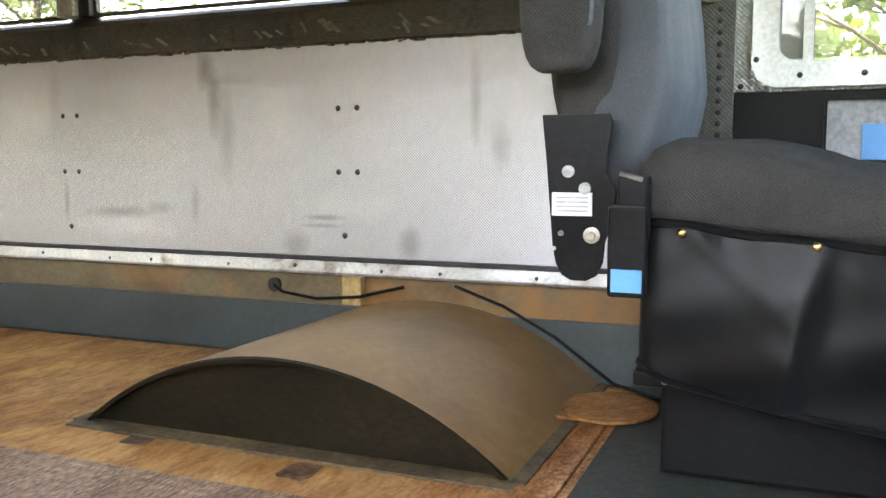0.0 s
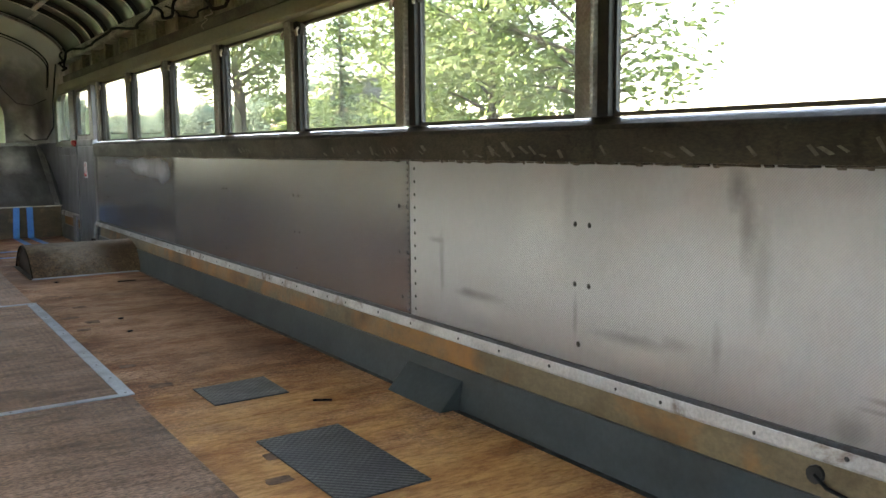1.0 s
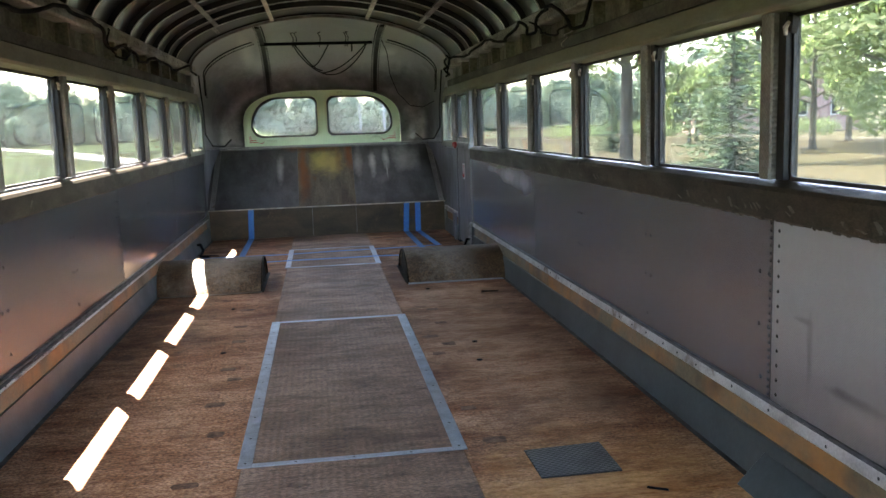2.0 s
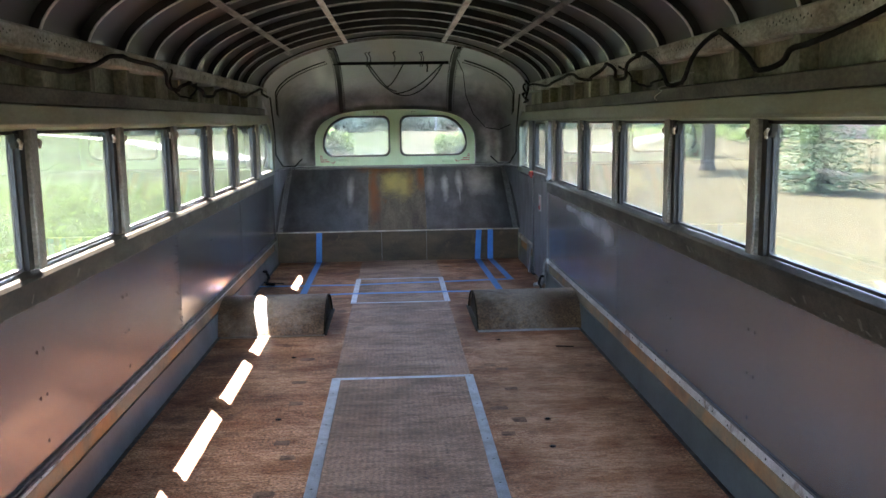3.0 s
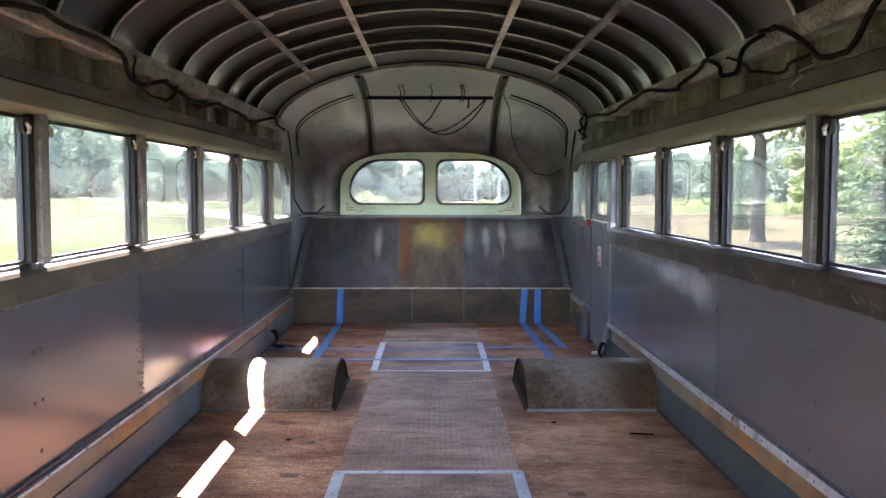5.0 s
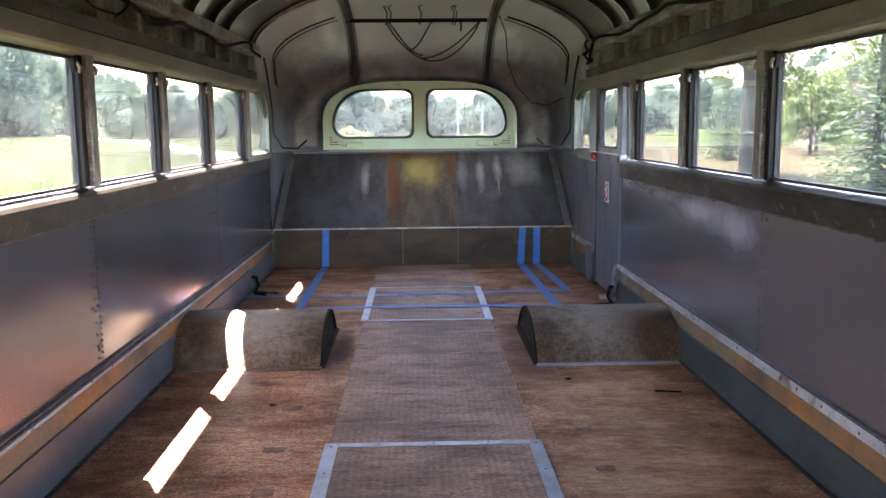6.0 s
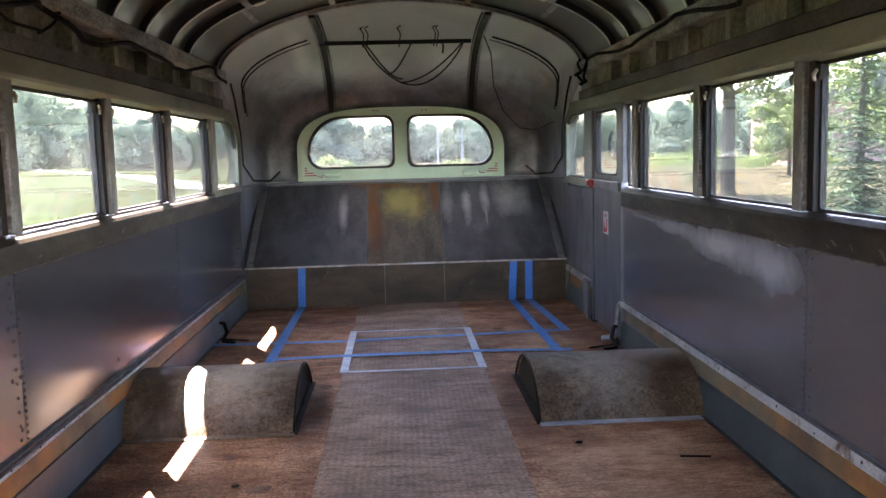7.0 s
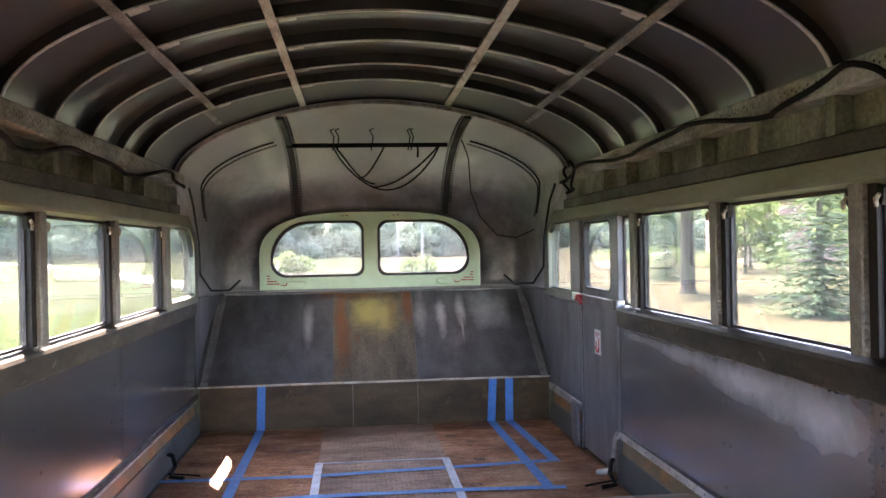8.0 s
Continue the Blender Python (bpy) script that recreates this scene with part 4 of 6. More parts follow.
for (ya, za), (yb, zb) in zip(bend[:-1], bend[1:]):
    arrow.tube([(1.1338, ya, za), (1.1338, yb, zb)], 0.006, 6)
arrow.box(1.133, 1.1344, 2.328, 2.341, 0.6, 0.65).box(1.133, 1.1344, 2.378, 2.392, 0.6, 0.628)
for k in range(3):
    arrow.box(1.133, 1.1344, 2.32 + 0.03 * (k == 0), 2.4, 0.656 + 0.009 * k, 0.66 + 0.009 * k)
part("arrow", arrow, RED, st, "red curved arrow")
for y in (D0 - 0.014, D1 + 0.014):
    part("door_post", Shape().box(1.128, 1.168, y - 0.013, y + 0.013, 0.0, 0.869), DOOR, door, bevel=0.002)
for y0, y1 in ((1.945, D0 + 0.03), (D1 - 0.01, 2.843)):
    part("door_post", Shape().box(1.122, 1.168, y0, y1, 0.87, 1.3), DOOR, door, bevel=0.004)
for y in (D0 + 0.001, D1 - 0.007):
    part("gap_seal", Shape().box(1.1335, 1.14, y, y + 0.006, 0.012, 0.83), GASKET, door)
rv = Shape()
for y in (D0 - 0.014, D1 + 0.014):
    for i in range(46):
        rv.rivet((1.128 if i < 31 else 1.122, y, 0.03 + i * 0.0275), (-1, 0, 0), 0.004, 0.002)
part("rivets", rv, RIVET, door, kind="stuff")
# wall piece behind the door
rear_panel_r = solid("wall_right_rear", Shape().box(1.17, 1.2, 2.0, REAR + 0.05, -0.5, -0.01), BODY, "short grey wall piece behind the emergency door", "wall", kind="structure")
part("panel", Shape().box(W, 1.168, 2.69, REAR, 0.243, 0.742), DOOR, rear_panel_r)
part("window_band", Shape().prism([(1.165, 0.744), (1.131, 0.744), (1.128, 0.805), (1.168, 0.805)], 2.69, REAR, "y"), DOOR, rear_panel_r, bevel=0.002)
part("lower_rail", Shape().box(1.125, 1.168, 2.69, REAR, 0.2, 0.242), RAIL, rear_panel_r, "bare metal rail", bevel=0.004)
part("rust_band", Shape().box(1.148, 1.168, 2.69, REAR, 0.12, 0.2), RUST, rear_panel_r)
part("floor_cove", Shape().prism([(1.168, -0.02), (1.119, -0.02), (1.119, 0.004), (1.14, 0.12), (1.168, 0.12)], 2.69, REAR, "y"), BLUEGREY, rear_panel_r)
part("end_plate", Shape().prism(rounded(2.69, 2.82, 0.0, 0.24, [0.01, 0.09, 0.01, 0.01]), 1.1, 1.117, "x"), DOOR, rear_panel_r, bevel=0.002)
for k, (y, sgn) in enumerate(((2.0, 1),)):
    pipe = [(1.125, y - 0.05, 0.222), (1.122, y - 0.005, 0.218), (1.118, y + 0.02, 0.19), (1.116, y + 0.026, 0.12), (1.112, y + 0.03, 0.06), (1.095, y + 0.06, 0.025), (1.05, y + 0.1, 0.012)]
    part("rail_end", Shape().tube(pipe, 0.016, 10), ALU_PLAIN, wall_right, "bent metal rail end", smooth=60)

# ---- roof ----
sk = Shape()
N = 40
rings = [[(roof_xz(math.pi * i / N, 0.052)[0], y, roof_xz(math.pi * i / N, 0.052)[1]) for i in range(N + 1)] for y in np.linspace(FRONT, 2.96, 12)]
sk.sweep(None, rings, closed=False)
outer = [[(roof_xz(math.pi * i / N, 0.1)[0] * 1.02, y, roof_xz(math.pi * i / N, 0.1)[1]) for i in range(N + 1)] for y in (FRONT, 2.96)]
sk.sweep(None, outer, closed=False)
ceiling = solid("ceiling", sk, ROOF, "dark stripped steel roof skin", "ceiling", kind="structure", smooth=60)
frame_thing = thing("roof_frame", (0, 0, APEX), "stripped dark roof bows tied by pale purlins", "roof frame", kind="structure")


def bow_section(y, half, deep0, deep1):
    return [[(roof_xz(a, deep0)[0], y - half, roof_xz(a, deep0)[1]), (roof_xz(a, deep0)[0], y + half, roof_xz(a, deep0)[1]),
             (roof_xz(a, deep1)[0], y + half, roof_xz(a, deep1)[1]), (roof_xz(a, deep1)[0], y - half, roof_xz(a, deep1)[1])] for a in (math.pi * i / N for i in range(N + 1))]


bow = Shape()
bow.sweep(None, bow_section(0, 0.003, 0.003, 0.0515))
bow.sweep(None, bow_section(-0.004, 0.0075, 0.0, 0.006), 1)
bow.sweep(None, bow_section(0.014, 0.01, 0.047, 0.0512))
bow_mesh = mesh_of("roof_bow", bow, [BOW, FLANGE], smooth=30)
for y in BOWS:
    ob = part("roof_bow", bow_mesh, None, frame_thing)
    ob.location = (0, y, 0)
for x in (-0.78, -0.39, 0.39, 0.78):
    a = math.acos(math.copysign(abs(x / 1.102) ** (1 / 1.11), x))
    z = roof_xz(a)[1]
    (xa, za), (xb, zb) = roof_xz(a + 0.02), roof_xz(a - 0.02)
    tilt = math.atan2(zb - za, xb - xa)
    c, sn = math.cos(tilt), math.sin(tilt)
    end = 2.08 if abs(x) > 0.5 else 2.6
    o = [(x + u * c - w * sn, z + u * sn + w * c) for u, w in ((-0.016, -0.008), (0.016, -0.008), (0.016, -0.0015), (-0.016, -0.0015))]
    part("purlin", Shape().prism(o, FRONT, end, "y"), PURLIN if abs(x) < 0.5 else PURLIN_GREY, frame_thing, "scraped steel purlin strip")
    lip = [(x + u * c - w * sn, z + u * sn + w * c) for u, w in ((-0.016, -0.0012), (-0.0135, -0.0012), (-0.0135, 0.02), (-0.016, 0.02))]
    part("purlin_lip", Shape().prism(lip, FRONT, end, "y"), BOW, frame_thing)
    sg = -1 if x > 0 else 1
    for y in BOWS:
        o2 = [(x + u * c - w * sn, z + u * sn + w * c) for u, w in ((sg * 0.022, 0.004), (sg * 0.082, 0.004), (sg * 0.082, 0.009), (sg * 0.022, 0.009))]
        part("clip_plate", Shape().prism(o2, y + 0.004, y + 0.058, "y"), FLANGE, frame_thing)
    if abs(x) > 0.5:
        o3 = [(x + u * c - w * sn, z + u * sn + w * c) for u, w in ((-sg * 0.03, 0.016), (-sg * 0.06, 0.016), (-sg * 0.06, 0.024), (-sg * 0.03, 0.024))]
        part("purlin_stub", Shape().prism(o3, 2.14, 2.6, "y"), PURLIN_GREY, frame_thing)

# ---- rear dome and window ----
PY = 4.21


def surround_outline(n, grow=0.0):
    """Half of the rear window surround, from its foot to its top: (x, z)."""
    hx, z0, z1 = 0.79 + grow, 0.86, 1.405 + grow
    pts = []
    for i in range(n + 1):
        u = i / n
        if u < 0.25:
            pts.append((hx, z0 + (1.08 - z0) * u / 0.25))
        else:
            a = (u - 0.25) / 0.75 * math.pi / 2
            pts.append((hx * max(math.cos(a), 0.0) ** 0.62 if i < n else 0.0, 1.08 + (z1 - 1.08) * math.sin(a) ** 0.8))
    return pts


def front_outline(n):
    pts = []
    for i in range(n + 1):
        u = i / n
        if u < 0.36:
            pts.append((1.13 - 0.035 * max(0, (u - 0.2) / 0.16), 0.85 + (RAIL_Z - 0.85) * u / 0.36))
        else:
            x, z = roof_xz((u - 0.36) / 0.64 * math.pi / 2, 0.02)
            pts.append((x * 0.992 if i < n else 0.0, z))
    return pts


ND, NS = 30, 18
fo, so = front_outline(ND), surround_outline(ND)


def dome_point(i, s):
    (fx, fz), (bx, bz) = fo[i], so[i]
    y0 = 2.855 + 0.63 * min(1, max(0, (1.5 - fz) / 0.22))
    a = s * math.pi / 2
    k = 1 - max(math.cos(a), 0.0) ** (0.22 + 0.68 * min(1, max(0, (fz - 1.2) / 0.7)))
    return (fx + (bx - fx) * k, y0 + (PY - y0) * math.sin(a), fz + (bz - fz) * k)


ds = Shape()
for sx in (-1, 1):
    ds.sweep(None, [[(sx * p[0], p[1], p[2]) for p in (dome_point(i, j / NS) for i in range(ND + 1))] for j in range(NS + 1)], closed=False)
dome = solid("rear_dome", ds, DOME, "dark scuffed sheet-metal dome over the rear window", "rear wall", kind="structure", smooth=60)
sol = dome.modifiers.new("thickness", "SOLIDIFY")
sol.thickness, sol.offset = 0.02, 1
# trim ring at the dome's front edge
for dy, gr in ((0.0, 0.0), (0.028, 0.008)):
    rg = [[(roof_xz(a, 0.012 + gr + q)[0] * 0.985, 2.835 + dy + w, roof_xz(a, 0.012 + gr + q)[1]) for q, w in ((0, 0), (0, 0.012), (0.02, 0.012), (0.02, 0))]
          for a in (math.pi * i / N for i in range(N + 1))]
    part("edge_bead", Shape().sweep(None, rg), PURLIN_GREY, dome, smooth=40)
part("closing_ring", Shape().sweep(None, [[(roof_xz(a, 0.02)[0], 2.87, roof_xz(a, 0.02)[1]), (roof_xz(a, 0.08)[0], 2.87, roof_xz(a, 0.08)[1]), (roof_xz(a, 0.08)[0], 2.95, roof_xz(a, 0.08)[1]), (roof_xz(a, 0.02)[0], 2.9, roof_xz(a, 0.02)[1])]
                                   for a in (math.pi * i / N for i in range(N + 1))]), BOW, dome, smooth=40)


def dome_at(x, s):
    """The dome's point over |x| at the step s, on its upper part."""
    best = min((abs(dome_point(i, s)[0] - abs(x)), i) for i in range(int(ND * 0.36), ND + 1))[1]
    i0 = best
    i1 = best + 1 if dome_point(best, s)[0] > abs(x) else best - 1
    i1 = min(max(i1, 0), ND)
    p, q = Vector(dome_point(i0, s)), Vector(dome_point(i1, s))
    k = 0 if abs(q.x - p.x) < 1e-6 else (abs(x) - p.x) / (q.x - p.x)
    r = p + (q - p) * k
    return Vector((math.copysign(abs(x), x) if x else 0, r.y, r.z))


for sx in (-1, 1):
    ring = []
    rv = Shape()
    for j in range(15):
        s = 0.02 + 0.94 * j / 14
        p = dome_at(sx * 0.54, s)
        ring.append([(p.x - 0.022, p.y - 0.004, p.z - 0.004), (p.x + 0.022, p.y - 0.004, p.z - 0.004), (p.x + 0.018, p.y - 0.016, p.z - 0.024), (p.x - 0.018, p.y - 0.016, p.z - 0.024)])
    part("dome_rib", Shape().sweep(None, ring), BOW, dome, "riveted rib strip", smooth=30)
    for j in range(40):
        p = dome_at(sx * 0.54, 0.03 + 0.92 * j / 39)
        for dx in (-0.034, 0.034):
            rv.rivet((p.x + dx, p.y - 0.006, p.z - 0.006), (0, -0.7, -0.7), 0.008, 0.006)
    part("rivets", rv, RIVET, dome, kind="stuff")
    seam = []
    rv = Shape()
    last = max(i for i in range(ND + 1) if dome_point(i, 0.3)[0] > 0.56)
    for k in range(8 * 4, last * 4 + 1):
        i, u = divmod(k / 4, 1)
        i = int(i)
        p, q = Vector(dome_point(i, 0.3)), Vector(dome_point(min(i + 1, ND), 0.3))
        p = p + (q - p) * u
        p.x *= sx
        d = Vector((-sx * 0.5, -0.6, -0.5)).normalized()
        seam.append(tuple(p + d * 0.002))
        rv.rivet(p + d * 0.003 + Vector((-sx * 0.01, 0.02, -0.02)), d, 0.008, 0.005)
    part("seam", Shape().tube(seam, 0.009, 5), BLACK, dome)
    part("seam_rivets", rv, RIVET, dome, kind="stuff")
# Visor not visible from inside, added to block sun through the rear window.
vis = [[(x, y, z), (x, y + 0.0, z + 0.02), (x * 0.97, PY + 0.03, z + 0.05), (x * 0.97, PY + 0.03, z + 0.03)] for x, y, z in
       ((0.98 * math.cos(a), PY + 0.04 + 0.235 * math.sin(a) ** 0.5, 1.25 + 0.21 * math.sin(a) ** 0.6) for a in (math.pi * i / 16 for i in range(17)))]
part("added_visor", Shape().sweep(None, vis), BODY, dome, "added unseen visor keeping sun off the rear panel")
wide = [(x * 1.45, 1.1 + (z - 1.1) * 1.5) for x, z in [(x, z) for x, z in surround_outline(30)] + [(-x, z) for x, z in reversed(surround_outline(30)[:-1])]]
slim = [(x * 0.985, 1.1 + (z - 1.1) * 0.985) for x, z in [(x, z) for x, z in surround_outline(30)] + [(-x, z) for x, z in reversed(surround_outline(30)[:-1])]]
part("outer_skin", ring_shape(wide, slim, PY + 0.02, PY + 0.04, "y"), BODY, dome)
for sx in (-1, 1):
    part("liner", Shape().box(sx * 1.118, sx * 1.158, 2.9, 3.5, 1.362, 1.62), DOME, dome)
    part("corner_post", Shape().box(sx * 1.128, sx * 1.2, 3.452, 3.56, SILL - 0.02, 1.42), HEADER, dome, bevel=0.004)
# rod between the ribs
rod = thing("wire_rod", (0, 3.5, 1.8), "black steel rod carrying loose wires across the rear dome", "rod")
part("bar", Shape().box(-0.55, 0.5, 3.47, 3.49, 1.778, 1.806), BLACK, rod, bevel=0.003)
for i, (x0, x1, dip) in enumerate(((-0.25, 0.02, 0.26), (-0.14, 0.02, 0.22), (0.1, -0.08, 0.22), (0.45, 0.0, 0.28))):
    pts = [(x0 + (x1 - x0) * k / 12, 3.47 + 0.015 * i, 1.8 - dip * math.sin(k / 12 * math.pi / 2) ** (1.2 if i != 3 else 0.9)) for k in range(13)]
    if i == 1:
        pts = [(-0.25 + 0.7 * k / 16, 3.5, 1.79 - 0.29 * math.sin(k / 16 * math.pi) ** 0.8) for k in range(17)]
    part("wire", Shape().tube(pts, 0.0055, 6), CABLE, rod, smooth=60)
for x in (-0.25, -0.22, 0.0, 0.24, 0.26):
    part("wire_end", Shape().tube([(x, 3.48, 1.76), (x + 0.012, 3.42, 1.84), (x - 0.01, 3.38, 1.875), (x + 0.015, 3.37, 1.888)], 0.0045, 5), CABLE, rod)
part("wire_end", Shape().tube([(0.3, 3.48, 1.8), (0.305, 3.47, 1.75), (0.3, 3.47, 1.71)], 0.007, 6), CABLE, rod)
rod.location += Vector((-0.01, 0.075, 0.024))
# rear window surround
rw = thing("window_rear", (0, PY, 0.86), "mint-painted rear window with two rounded panes", "window", kind="structure")
half = surround_outline(30, 0.005)
full = [(x, z) for x, z in half] + [(-x, z) for x, z in reversed(half[:-1])]
lip = [(x * 0.972, 0.86 + (z - 0.86) * 0.962) for x, z in full]


def pane_outline(s, g=0.0):
    """The rounded pane on one side, as (x, z)."""
    a = rounded(0.055 + g, 0.71 - g, 0.952 + g, 1.342 - g, [0.06, 0.11, 0.27, 0.07], 9)
    return [(s * x, z) for x, z in a]


def pane_span(x):
    """Lower and upper edge of a pane at the distance x from the middle."""
    lo, hi = 0.952, 1.342
    for r, cx, sg in ((0.06, 0.115, -1), (0.11, 0.6, 1)):
        if (x - cx) * sg > 0:
            lo += r - math.sqrt(max(0.0, r * r - (x - cx) ** 2))
    for r, cx, sg in ((0.07, 0.125, -1), (0.27, 0.44, 1)):
        if (x - cx) * sg > 0:
            hi -= r - math.sqrt(max(0.0, r * r - (x - cx) ** 2))
    return lo, hi


def outer_top(x):
    for (x0, z0), (x1, z1) in zip(half[:-1], half[1:]):
        if x1 <= x <= x0 and x0 > x1:
            return z0 + (z1 - z0) * (x0 - x) / (x0 - x1)
    return 1.08


plate = Shape()
cuts = sorted({0.0, 0.03, 0.055, 0.71, 0.73, 0.75, 0.765, 0.775, 0.783, 0.79, 0.795, *np.linspace(0.0551, 0.7099, 44)})
for s in (-1, 1):
    for x0, x1 in zip(cuts[:-1], cuts[1:]):
        spans = [((0.86, 0.86), (outer_top(x0), outer_top(x1)))]
        if x0 >= 0.055 and x1 <= 0.71:
            (l0, h0), (l1, h1) = pane_span(x0), pane_span(x1)
            spans = [((0.86, 0.86), (l0, l1)), ((h0, h1), (outer_top(x0), outer_top(x1)))]
        for (a0, a1), (b0, b1) in spans:
            p = [(s * x, y, z) for y in (PY - 0.035, PY + 0.012) for x, z in ((x0, a0), (x1, a1), (x1, b1), (x0, b0))]
            plate.add(p, [(0, 1, 2, 3), (7, 6, 5, 4), (0, 4, 5, 1), (3, 2, 6, 7)])
pm = mesh_of("surround", plate, MINT)
part("surround", pm, None, rw)
part("outer_lip", ring_shape(full, lip, PY - 0.047, PY - 0.03, "y"), MINT, rw, smooth=50)
for s in (-1, 1):
    part("gasket", ring_shape(pane_outline(s, -0.006), pane_outline(s, 0.012), PY - 0.043, PY - 0.01, "y"), GASKET, rw, "black rubber gasket", smooth=40)
    p = part("pane", Shape().prism(pane_outline(s, 0.004), PY - 0.02, PY - 0.017, "y"), REARGLASS, rw)
    p.visible_shadow = False
    catch = Shape().blob((s * 0.53, PY - 0.055, 0.9), (0.13, 0.035, 0.045), 0.6, 16, 8)
    part("catch", catch, MINT, rw, "mint-painted catch", smooth=50)
    bars = Shape()
    for k in range(4):
        wdt = (0.02, 0.025, 0.07, 0.09)[k]
        x0 = s * 0.745
        bars.box(x0, x0 - s * wdt, PY - 0.037, PY - 0.0355, 0.955 - k * 0.019, 0.962 - k * 0.019)
    bars.tube([(s * 0.645, PY - 0.0365, 0.893), (s * 0.615, PY - 0.0365, 0.887), (s * 0.6, PY - 0.0365, 0.905)], 0.003, 5)
    part("print", bars, RED, rw, "small unreadable red print and arrow")
for x in (-0.2, -0.17, 0.17, 0.2):
    part("mark", Shape().box(x - 0.008, x + 0.008, PY - 0.05, PY - 0.0475, 1.38, 1.386), RUST, rw)
rw.location.x -= 0.015
# ledge, sloping panel, step box
rear_wall = thing("wall_rear", (0, 3.6, 0), "sloping grey-blue sheet-metal rear wall over a plywood step", "wall", kind="structure")
P0, P1 = (3.5, 0.284), (4.1, 0.838)


def on_panel(x, k, lift=0.0):
    nrm = Vector((0, -(P1[1] - P0[1]), P1[0] - P0[0])).normalized()
    return Vector((x, P0[0] + (P1[0] - P0[0]) * k, P0[1] + (P1[1] - P0[1]) * k)) + nrm * lift


def slab(x0, x1, k0, k1, lift, thick=0.004, x0t=None, x1t=None):
    x0t, x1t = (x0 if x0t is None else x0t), (x1 if x1t is None else x1t)
    p = [on_panel(x, k, d) for d in (lift - thick, lift) for x, k in ((x0, k0), (x1, k0), (x1t, k1), (x0t, k1))]
    return Shape().add(p, [(0, 3, 2, 1), (4, 5, 6, 7), (0, 1, 5, 4), (1, 2, 6, 5), (2, 3, 7, 6), (3, 0, 4, 7)])


part("panel", slab(-1.16, -0.285, 0, 1, 0, x0t=-1.1), BACK, rear_wall)
part("panel", slab(0.265, 1.16, 0, 1, 0, x1t=1.1), BACK, rear_wall)
part("cover_plate", slab(-0.284, 0.264, 0, 1, 0.0), BACK_RUST, rear_wall, "rust-streaked brown cover plate with a yellow patch")
for s in (-1, 1):
    part("edge_strip", slab(*sorted((s * 1.075, s * 1.12)), 0, 1, 0.006, 0.005, *sorted((s * 1.03, s * 1.085))), ALU_PLAIN, rear_wall, "worn riveted edge strip")
part("ledge", Shape().box(-1.09, 1.09, 4.09, PY, 0.829, 0.8415), BACK, rear_wall, bevel=0.003)
for s in (-1, 1):
    quarter = [(1.141, 3.46), (1.138, 3.7), (1.115, 3.9), (1.058, 4.08), (0.98, 4.16)]
    q = Shape()
    q.sweep(None, [[(s * x, y, 0.0), (s * x, y, 0.85), (s * (x + 0.02), y + 0.02, 0.85), (s * (x + 0.02), y + 0.02, 0.0)] for x, y in quarter])
    part("corner_panel", q, DOOR, rear_wall, smooth=50)
    rv = Shape()
    for i in range(22):
        p = on_panel(s * (1.128 - 0.08 * i / 21), 0.02 + 0.96 * i / 21, 0.004)
        rv.rivet(p, (-s * 0.7, -0.5, 0.5), 0.005, 0.003)
    for i in range(20):
        rv.rivet((s * (1.12 - 0.35 * i / 19), 3.52 + 0.6 * i / 19, 0.852), (0, -0.5, 0.85), 0.005, 0.004)
    part("rivets", rv, RIVET, rear_wall, kind="stuff")
    part("corner_ledge", Shape().add([(s * 1.14, 3.46, 0.846), (s * 1.05, 4.05, 0.846), (s * 0.78, PY, 0.846), (s * 1.0, PY + 0.05, 0.846), (s * 1.18, 3.9, 0.846), (s * 1.17, 3.46, 0.846),
                                       (s * 1.14, 3.46, 0.855), (s * 1.05, 4.05, 0.855), (s * 0.78, PY, 0.855), (s * 1.0, PY + 0.05, 0.855), (s * 1.18, 3.9, 0.855), (s * 1.17, 3.46, 0.855)],
                                      [(0, 1, 2, 3, 4, 5), (11, 10, 9, 8, 7, 6)] + [(i, 6 + i, 6 + (i + 1) % 6, (i + 1) % 6) for i in range(6)]), DOOR, rear_wall)
part("body_skin", Shape().sweep(None, [[(x, y, -0.5), (x, y, 0.86), (x, y + 0.03, 0.86), (x, y + 0.03, -0.5)] for x, y in
                                       [(-1.19, 3.5), (-1.18, 3.9), (-1.08, 4.15), (-0.8, 4.22), (0.8, 4.22), (1.08, 4.15), (1.18, 3.9), (1.19, 3.5)]]), BODY, rear_wall)
step = thing("rear_step", (0, 3.46, 0), "brown painted plywood step box across the rear", "step", kind="structure")
for a, b in ((-1.12, -0.16), (-0.158, 0.258), (0.26, 1.12)):
    part("face_board", Shape().box(a, b, 3.48, 3.496, 0.001, 0.278), STEP, step, bevel=0.001)
# The lit line along the step's edge is put into this board's colour.
part("top_board", Shape().box(-1.13, 1.13, 3.476, 3.55, 0.2785, 0.288), LITEDGE, step, "top board with its lit edge coloured pale", bevel=0.002)

# ---- front end behind the camera ----
fw = Shape().box(-1.17, 1.17, FRONT - 0.04, FRONT, -0.5, 0.78).box(-1.17, 1.17, FRONT - 0.04, FRONT, 1.5, 2.05)
fw.box(-1.17, -1.06, FRONT - 0.04, FRONT, 0.78, 1.5).box(1.06, 1.17, FRONT - 0.04, FRONT, 0.78, 1.5).box(-0.05, 0.05, FRONT - 0.04, FRONT, 0.78, 1.5)
front = solid("wall_front", fw, BODY, "plain painted front wall with a split windscreen", "wall", kind="structure")
